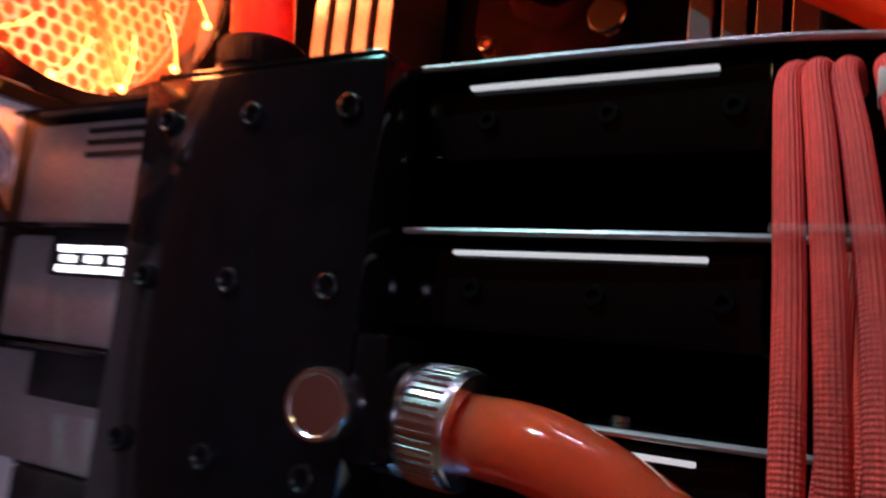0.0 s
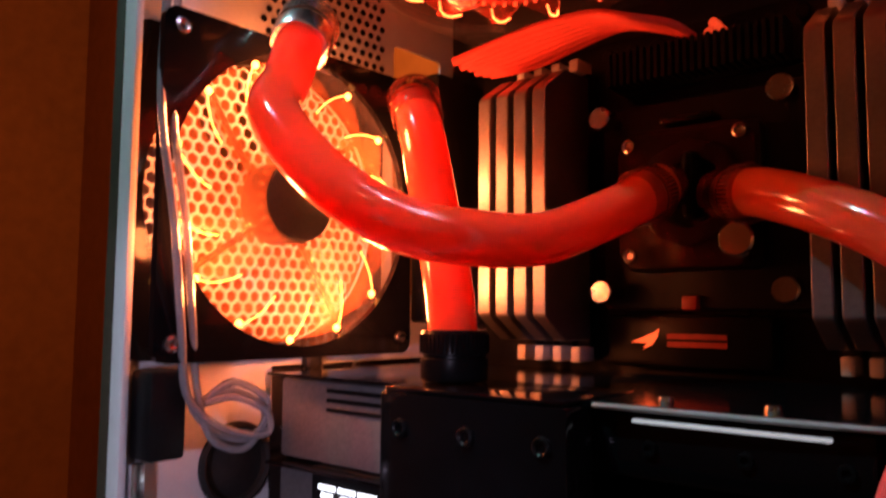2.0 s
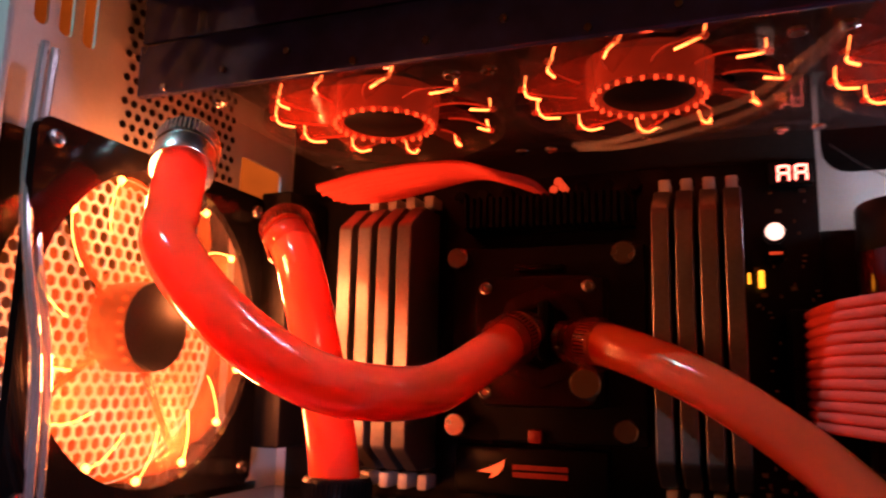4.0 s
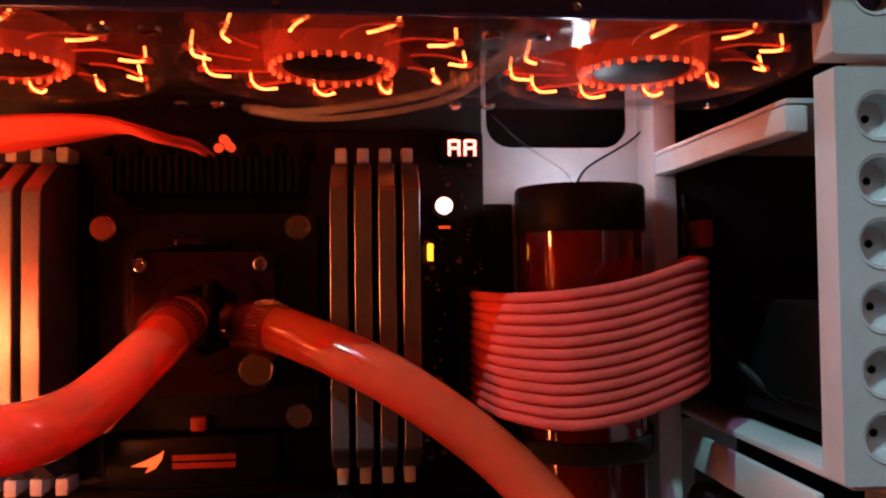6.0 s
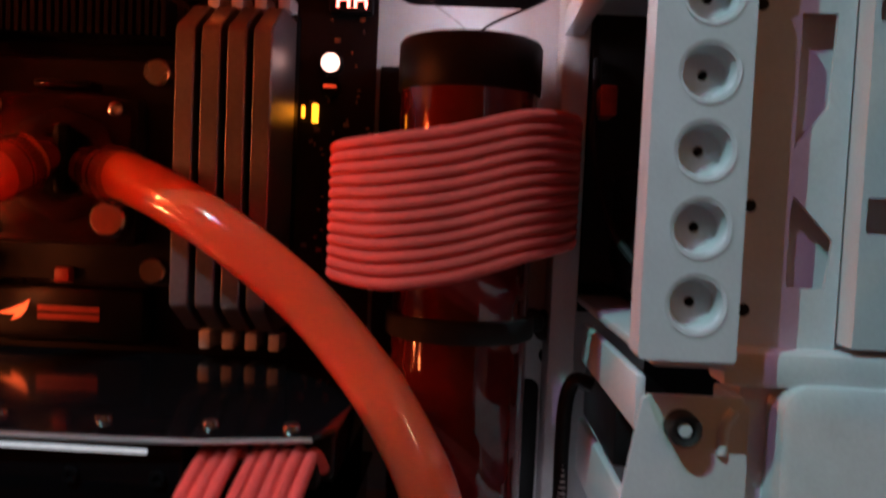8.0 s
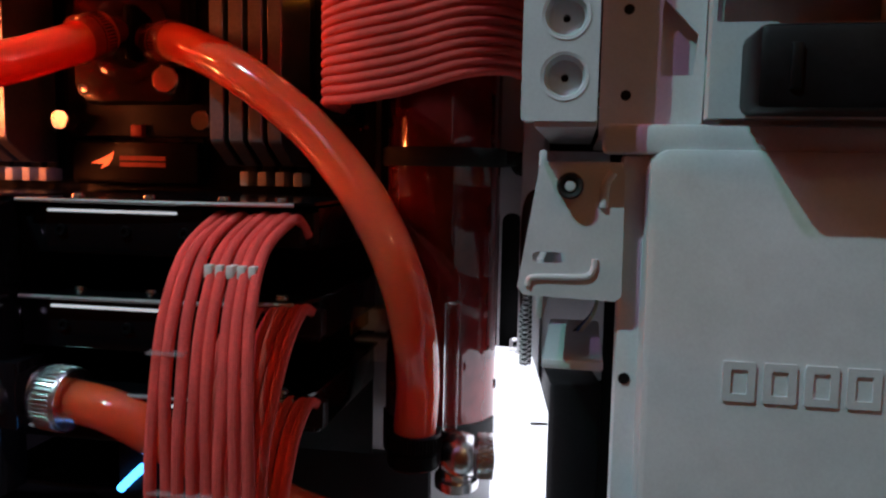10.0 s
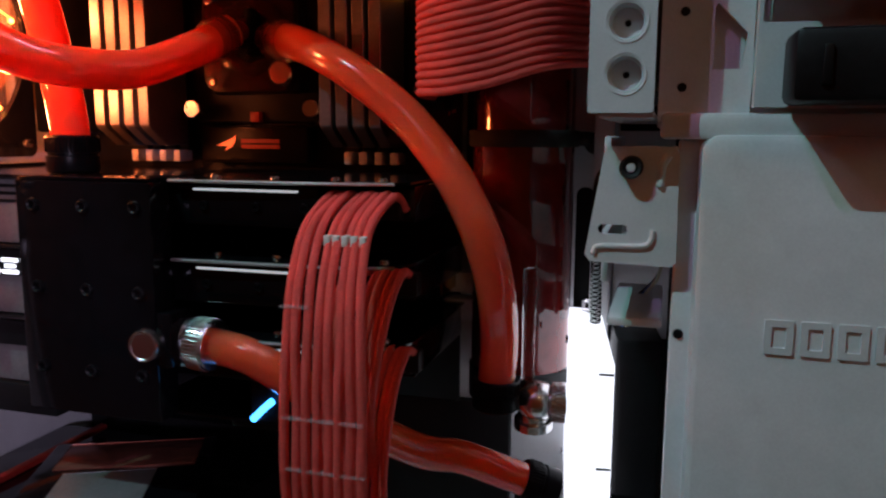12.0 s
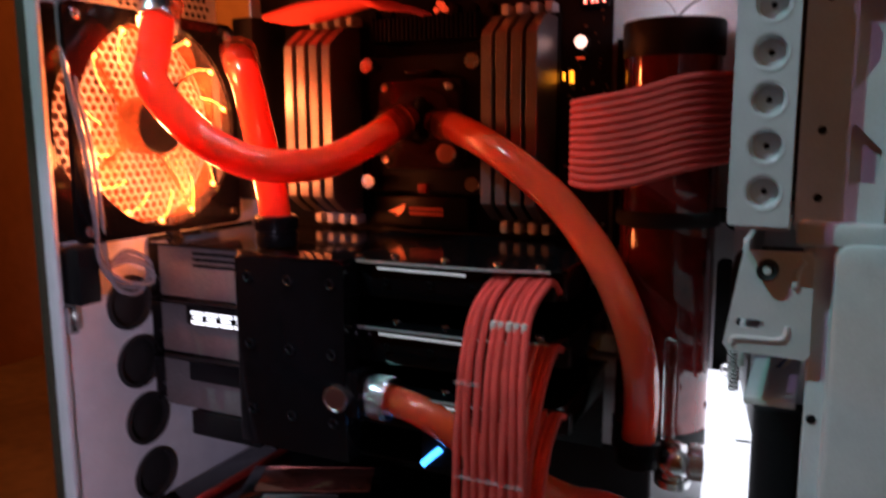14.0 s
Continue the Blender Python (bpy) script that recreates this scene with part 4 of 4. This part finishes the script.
part("rotary_ball", turned(lathe((0.1893, KY, KZ), (-1, 0, 0), [(0.0, 0.0075), (0.0020, 0.0098), (0.0070, 0.0112), (0.0120, 0.0105), (0.0165, 0.0070), (0.0180, 0.0)], 36)), CHROME, pump, "polished rotary elbow")
part("rotary_neck", turned(lathe((0.1800, KY, KZ + 0.001), (0, 0.15, -1), [(0.0, 0.0085), (0.0110, 0.0085), (0.0115, 0.0105), (0.0160, 0.0105), (0.0165, 0.0)], 30)), CHROME, pump)
for name, mat, off in (("blue", BLUEWIRE, 0.0), ("cream", PALEWIRE, 0.0022), ("black", BLACK, -0.0025)):
    w = thing("pump_wire", (0.235, -0.10, 0.247), name + " pump wire curving up from the motor", "wire", "pump wires")
    part("wire", sweep([(0.2240 + off, -0.0400, 0.2455), (0.2270 + off, -0.0440, 0.2550), (0.2340 + off * 0.5, -0.0420, 0.2640), (0.2410, -0.0350 - off, 0.2720), (0.2450, -0.020, 0.2850)], 0.0009, 8, 6), mat, w)

meshcable = thing("mesh_cable", (0.205, 0.0, 0.25), "black mesh-sleeved cable beside the drive cage", "cable")
b = sweep([(0.2095, -0.0300, 0.2300), (0.2090, -0.0320, 0.2700), (0.2085, -0.0340, 0.3000), (0.2090, -0.0360, 0.3180), (0.2120, -0.0380, 0.3260), (0.2180, -0.0380, 0.3240)], 0.0030, 12, 8)
part("sleeve", b, BLACK, meshcable)
b = bmesh.new()
for k in range(34):
    z = 0.2330 + 0.0024 * k
    for s in (-1, 1):
        sweep([(0.2060, -0.0328, z), (0.2090, -0.0362, z + 0.0010 * s), (0.2120, -0.0328, z)], 0.00022, 4, 3, b)
tagged(part("braid", b, LABEL, meshcable), kind="stuff")

# ---- fans and radiator ----
def case_fan(name, size, blades, blade_mat, edge_mat, hub_mat, edge_r, label, frame_mat, frame_label):
    f = thing(name, (0, 0, 0), label, "fan", "lit case fans")
    h, r = size / 2, size / 2 - 0.0048
    for z0 in (0.0, 0.0215):
        part("frame_plate", plate(round_rect(-h, -h, h, h, 0.006), [circle(0, 0, r, 56)], on_z(z0), 0.0035), frame_mat, f, frame_label)
    part("shroud_ring", lathe((0, 0, 0.0002), (0, 0, 1), [(0, r), (0.0245, r), (0.0245, r + 0.0014), (0, r + 0.0014), (0, r)], 56), CLEARFRAME, f, "clear shroud ring")
    hub = part("hub", lathe((0, 0, 0.0015), (0, 0, 1), [(0, 0), (0.0002, 0.0170), (0.0010, 0.0185), (0.0030, 0.0190), (0.0200, 0.0190), (0.0200, 0)], 40), BLACK, f, "black hub")
    part("hub_ring", lathe((0, 0, 0.0020), (0, 0, 1), [(0, 0.0192), (0.0002, 0.0250), (0.0140, 0.0262), (0.0142, 0.0194)], 44), hub_mat, hub, "lit ring round the hub")
    b = bmesh.new()
    for k in range(28):
        w = 2 * math.pi * k / 28
        rod((0.0228 * math.cos(w), 0.0228 * math.sin(w), 0.0006), (0, 0, 1), 0.0016, 0.0009, 0, 6, b)
    part("hub_teeth", b, TOOTH if edge_mat is not AMBER else BLADE, hub)
    for k in range(blades):
        w0 = 2 * math.pi * k / blades
        b = bmesh.new()
        grid = []
        for i in range(7):
            q = i / 6
            rr = 0.0255 + (r - 0.0275) * q
            row = []
            for j in range(4):
                s = j / 3
                w = w0 + 0.30 * q * q + (s - 0.5) * (0.62 - 0.10 * q)
                row.append(b.verts.new((rr * math.cos(w), rr * math.sin(w), 0.0045 + 0.0150 * s + 0.001 * math.sin(q * 3))))
            grid.append(row)
        for i in range(6):
            for j in range(3):
                b.faces.new((grid[i][j], grid[i + 1][j], grid[i + 1][j + 1], grid[i][j + 1]))
        # glowing edge and glint rods imitate diode reflections in the blade
        edge = [tuple(grid[i][0].co) for i in range(3 if edge_mat is AMBER else 1, 7)]
        bmesh.ops.solidify(b, geom=b.faces[:], thickness=0.0009)
        bl = part("blade", b, blade_mat, f, "clear blade with diode light painted in as glow")
        part("edge_glint", sweep(edge, edge_r, 6, 2), edge_mat, bl)
        e = edge[-1]
        w = math.atan2(e[1], e[0])
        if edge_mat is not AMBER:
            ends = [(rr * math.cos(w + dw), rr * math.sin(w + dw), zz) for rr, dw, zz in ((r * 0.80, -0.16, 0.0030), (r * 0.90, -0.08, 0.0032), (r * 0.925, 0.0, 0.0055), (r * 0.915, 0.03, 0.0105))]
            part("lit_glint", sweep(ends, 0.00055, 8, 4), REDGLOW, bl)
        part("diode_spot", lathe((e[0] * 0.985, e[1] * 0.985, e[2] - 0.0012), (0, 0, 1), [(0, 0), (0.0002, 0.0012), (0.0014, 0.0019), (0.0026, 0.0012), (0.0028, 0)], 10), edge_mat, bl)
    for sx in (-1, 1):
        for sy in (-1, 1):
            part("corner_screw", lathe((sx * (h - 0.0075), sy * (h - 0.0075), 0.0), (0, 0, -1), [(0, 0.0036), (0.0012, 0.0034), (0.0016, 0.0022), (0.0006, 0.0)], 14), STEEL, f)
    for k in range(4):
        w = math.pi / 4 + math.pi / 2 * k
        part("strut", sweep([(0.018 * math.cos(w), 0.018 * math.sin(w), 0.0225), (0.04 * math.cos(w + 0.1), 0.04 * math.sin(w + 0.1), 0.0228), (r * math.cos(w + 0.15), r * math.sin(w + 0.15), 0.0228)], 0.0016, 8, 3), GLOSS, f)
    return f


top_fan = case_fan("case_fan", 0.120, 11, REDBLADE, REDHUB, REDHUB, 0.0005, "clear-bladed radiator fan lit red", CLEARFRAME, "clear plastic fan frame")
for k, fx in enumerate((-0.063, 0.057, 0.177)):
    m = pose(fx, -0.070, 0.4955)
    if k:
        copy_thing(top_fan, m)
    else:
        top_fan.matrix_basis = m
rear_fan = case_fan("case_fan", 0.140, 14, BLADE, AMBER, BLADE, 0.00026, "clear-bladed rear fan lit orange", GLOSS, "glossy black fan frame")
rear_fan.matrix_basis = pose(-0.1370, -0.1220, 0.4000, 0, -90, 0)

rad = thing("radiator", (0.057, -0.07, 0.5220), "black radiator hanging over three lit fans", "radiator")
part("core", box((-0.125, -0.1300, 0.5225), (0.240, -0.0100, 0.5480), 0.002), SATIN, rad)
part("tank", box((-0.150, -0.1290, 0.5225), (-0.1255, -0.0110, 0.5480), 0.004), SATIN, rad, "black end tank")
part("tank", box((0.2405, -0.1290, 0.5225), (0.2650, -0.0110, 0.5480), 0.004), SATIN, rad, "black end tank")
# blue light on the black rails is put into their base colour
part("side_rail", box((-0.150, -0.1345, 0.5215), (0.265, -0.1305, 0.5500), 0.001), material("black_gloss_blue_sheen", (0.045, 0.055, 0.20), 0.18, coat=0.7, grain=0.3, scale=80), rad, "glossy black side rail with painted blue sheen")
# small steel studs added to imitate sparkles of light along the rail
for k in range(14):
    part("rail_sparkle", lathe((-0.135 + 0.0298 * k, -0.1352, 0.5000 + 0.004 * (k % 3)), (0, -1, 0), [(-0.0005, 0.0016), (0.001, 0.0014), (0.0012, 0.0)], 12), STEEL, rad)
part("fan_rail", box((-0.150, -0.1350, 0.4975), (0.265, -0.1306, 0.5208), 0.001), bpy.data.materials["black_gloss_blue_sheen"], rad, "glossy black fan rail with painted blue sheen")
part("top_plate", box((BACK + 0.002, -0.1750, 0.5520), (0.40, 0.0110, 0.5550)), BLACK, rad, "black mounting plate")

loop = thing("fan_lead", (0.10, -0.10, 0.487), "clear-sleeved fan lead looping under the radiator", "wire")
part("lead", sweep([(0.1230, -0.1250, 0.4940), (0.1130, -0.1150, 0.4900), (0.0950, -0.0950, 0.4840), (0.0650, -0.0800, 0.4810), (0.0400, -0.0600, 0.4830), (0.0200, -0.0400, 0.4890)], 0.0016, 8, 8), CLEARSLEEVE, loop)
part("lead", sweep([(0.1240, -0.1220, 0.4940), (0.1150, -0.1100, 0.4890), (0.0980, -0.0890, 0.4820), (0.0690, -0.0740, 0.4790), (0.0440, -0.0560, 0.4815), (0.0220, -0.0370, 0.4880)], 0.0013, 8, 8), CLEARSLEEVE, loop)

# ---- wires by the rear fan ----
for k, (dy, dx) in enumerate(((0.0, 0.0), (0.0035, 0.002), (-0.0025, 0.004))):
    w = thing("fan_wire", (-0.14, -0.19, 0.33), "clear-sleeved fan wire hanging down the rear wall", "wire", "fan wires")
    part("wire", sweep([(-0.150 + dx, -0.1830 + dy, 0.5000), (-0.148 + dx, -0.1860 + dy, 0.4600), (-0.140 + dx, -0.1900 + dy, 0.4250), (-0.132 + dx, -0.1880 + dy, 0.3850), (-0.138 + dx, -0.1800 + dy, 0.3450), (-0.146 + dx, -0.1720 + dy, 0.3180), (-0.1480 + dx, -0.1600, 0.3020 - dy), (-0.1480 + dx, -0.1440, 0.2960 - dy), (-0.1480 + dx, -0.1330, 0.3010 + dy), (-0.1480 + dx, -0.1350, 0.3100 + dy), (-0.1490 + dx, -0.1500, 0.3170 + dy), (-0.1500 + dx, -0.1640, 0.3130)], 0.0017, 8, 8), WIREGREY, w)
clip = thing("wire_clip", (-0.158, -0.178, 0.285), "black plastic block on the rear wall", "clip")
part("block", box((-0.1610, -0.1880, 0.2920), (-0.1450, -0.1720, 0.3270), 0.002), BLACK, clip)
part("latch", box((-0.1615, -0.1890, 0.2740), (-0.1550, -0.1830, 0.2910), 0.001), CHROME, clip, "bright metal tab")
rel = thing("rubber_peg", (-0.158, -0.10, 0.315), "black rubber pegs on the rear wall", "peg")
for z in (0.3260, 0.3060, 0.2660, 0.2460, 0.2060):
    part("peg", rod((-0.1625, -0.0970, z), (1, 0, 0), 0.006, 0.0050, 0.0012, 16), RUBBER, rel)

# ---- bottom: power supply, add-in card ----
psu = thing("power_supply", (-0.08, -0.1, 0.0495), "black power supply on the case floor", "power supply")
part("housing", box((-0.1590, -0.1750, 0.0500), (0.0200, -0.0200, 0.1400), 0.002), GLOSS, psu)
part("edge_trim", box((-0.1300, -0.1740, 0.1402), (-0.1240, -0.0200, 0.1440), 0.001), DULLRED, psu, "dull red trim strip")
panelbox = thing("drive_box", (-0.05, -0.10, 0.1440), "dark glossy box with a pale label on the power supply", "box")
rot = Matrix.Rotation(radians(25), 4, "Z")
# the top sheet's red puts the rear fan's reflection into its colour
for nm, lo, hi, mt, lb in (("body", (-0.0480, -0.0480, 0.1405), (0.0480, 0.0480, 0.1560), GLOSS, ""), ("top_sheet", (-0.0380, 0.0060, 0.1562), (0.0400, 0.0420, 0.1567), material("red_reflection_sheet", (0.60, 0.20, 0.14), 0.22, metal=0.7, grain=0.3, scale=90), "sheet coloured red for the fan's reflection"), ("label", (-0.0300, -0.0380, 0.1562), (0.0200, 0.0000, 0.1567), CARDGREY, "pale printed label")):
    b = box(lo, hi, 0.0006 if nm != "body" else 0.002)
    bmesh.ops.transform(b, matrix=Matrix.Translation((-0.0450, -0.1050, 0)) @ rot, verts=b.verts)
    part(nm, b, mt, panelbox, lb)
card = thing("sound_card", (0.03, -0.06, 0.20), "small black add-in card with blue diodes", "add-in card")
part("board", box((-0.0200, -0.1180, 0.2000), (0.0720, -0.0115, 0.2020), 0.0004), PCB, card)
part("cover", box((0.0300, -0.1100, 0.1930), (0.0700, -0.0300, 0.1998), 0.002), BLACK, card)
part("blue_diode", sweep([(0.0500, -0.1210, 0.2035), (0.0535, -0.1212, 0.2070), (0.0575, -0.1212, 0.2110), (0.0610, -0.1210, 0.2140)], 0.0018, 12, 4), BLUE, card, "blue glowing diode bar")
part("diode_board", box((0.0480, -0.1189, 0.2021), (0.0680, -0.1175, 0.2220), 0.0006), BLACK, card)

# bay contents
drive = thing("optical_drive", (0.27, -0.06, 0.3615), "dark drive hidden in the drive bay", "drive")
part("housing", box((0.2270, -0.1050, 0.3700), (0.4000, -0.0120, 0.4080), 0.002), BLACK, drive)
part("foot", box((0.2300, -0.1000, 0.3616), (0.3900, -0.0150, 0.3699)), BLACK, drive)
tag = thing("red_plug", (0.222, -0.03, 0.435), "small red connector in the drive bay", "connector")
part("shell", box((0.2170, -0.0300, 0.4300), (0.2240, -0.0105, 0.4420), 0.001), DULLRED, tag)
cab = thing("bay_cable", (0.21, -0.03, 0.40), "loose black cable in the drive bay", "cable")
part("wire", sweep([(0.2180, -0.0120, 0.4550), (0.2160, -0.0260, 0.4200), (0.2200, -0.0420, 0.3900), (0.2300, -0.0700, 0.3700), (0.2380, -0.1000, 0.3660), (0.2500, -0.1100, 0.3655)], 0.0018, 8, 8), RUBBER, cab)


# strip of violet-white diodes under the top edge rail, mirrored as dots in the tubes
STRIPGLOW = material("violet_white_diode", (1, 1, 1), 0.3, glow=(0.86, 0.74, 1.0), power=150.0)
strip = thing("light_strip", (0.07, -0.184, 0.5868), "thin violet-white diode light strip under the black top rail", "light strip")
part("tape", box((0.018, -0.1895, 0.5856), (0.132, -0.1785, 0.5868), 0.0003), BLACK, strip)
for k in range(6):
    x = 0.0330 + 0.0167 * k
    part("diode", box((x - 0.0030, -0.1890, 0.5838), (x + 0.0030, -0.1790, 0.5857), 0.0004), STRIPGLOW, strip)
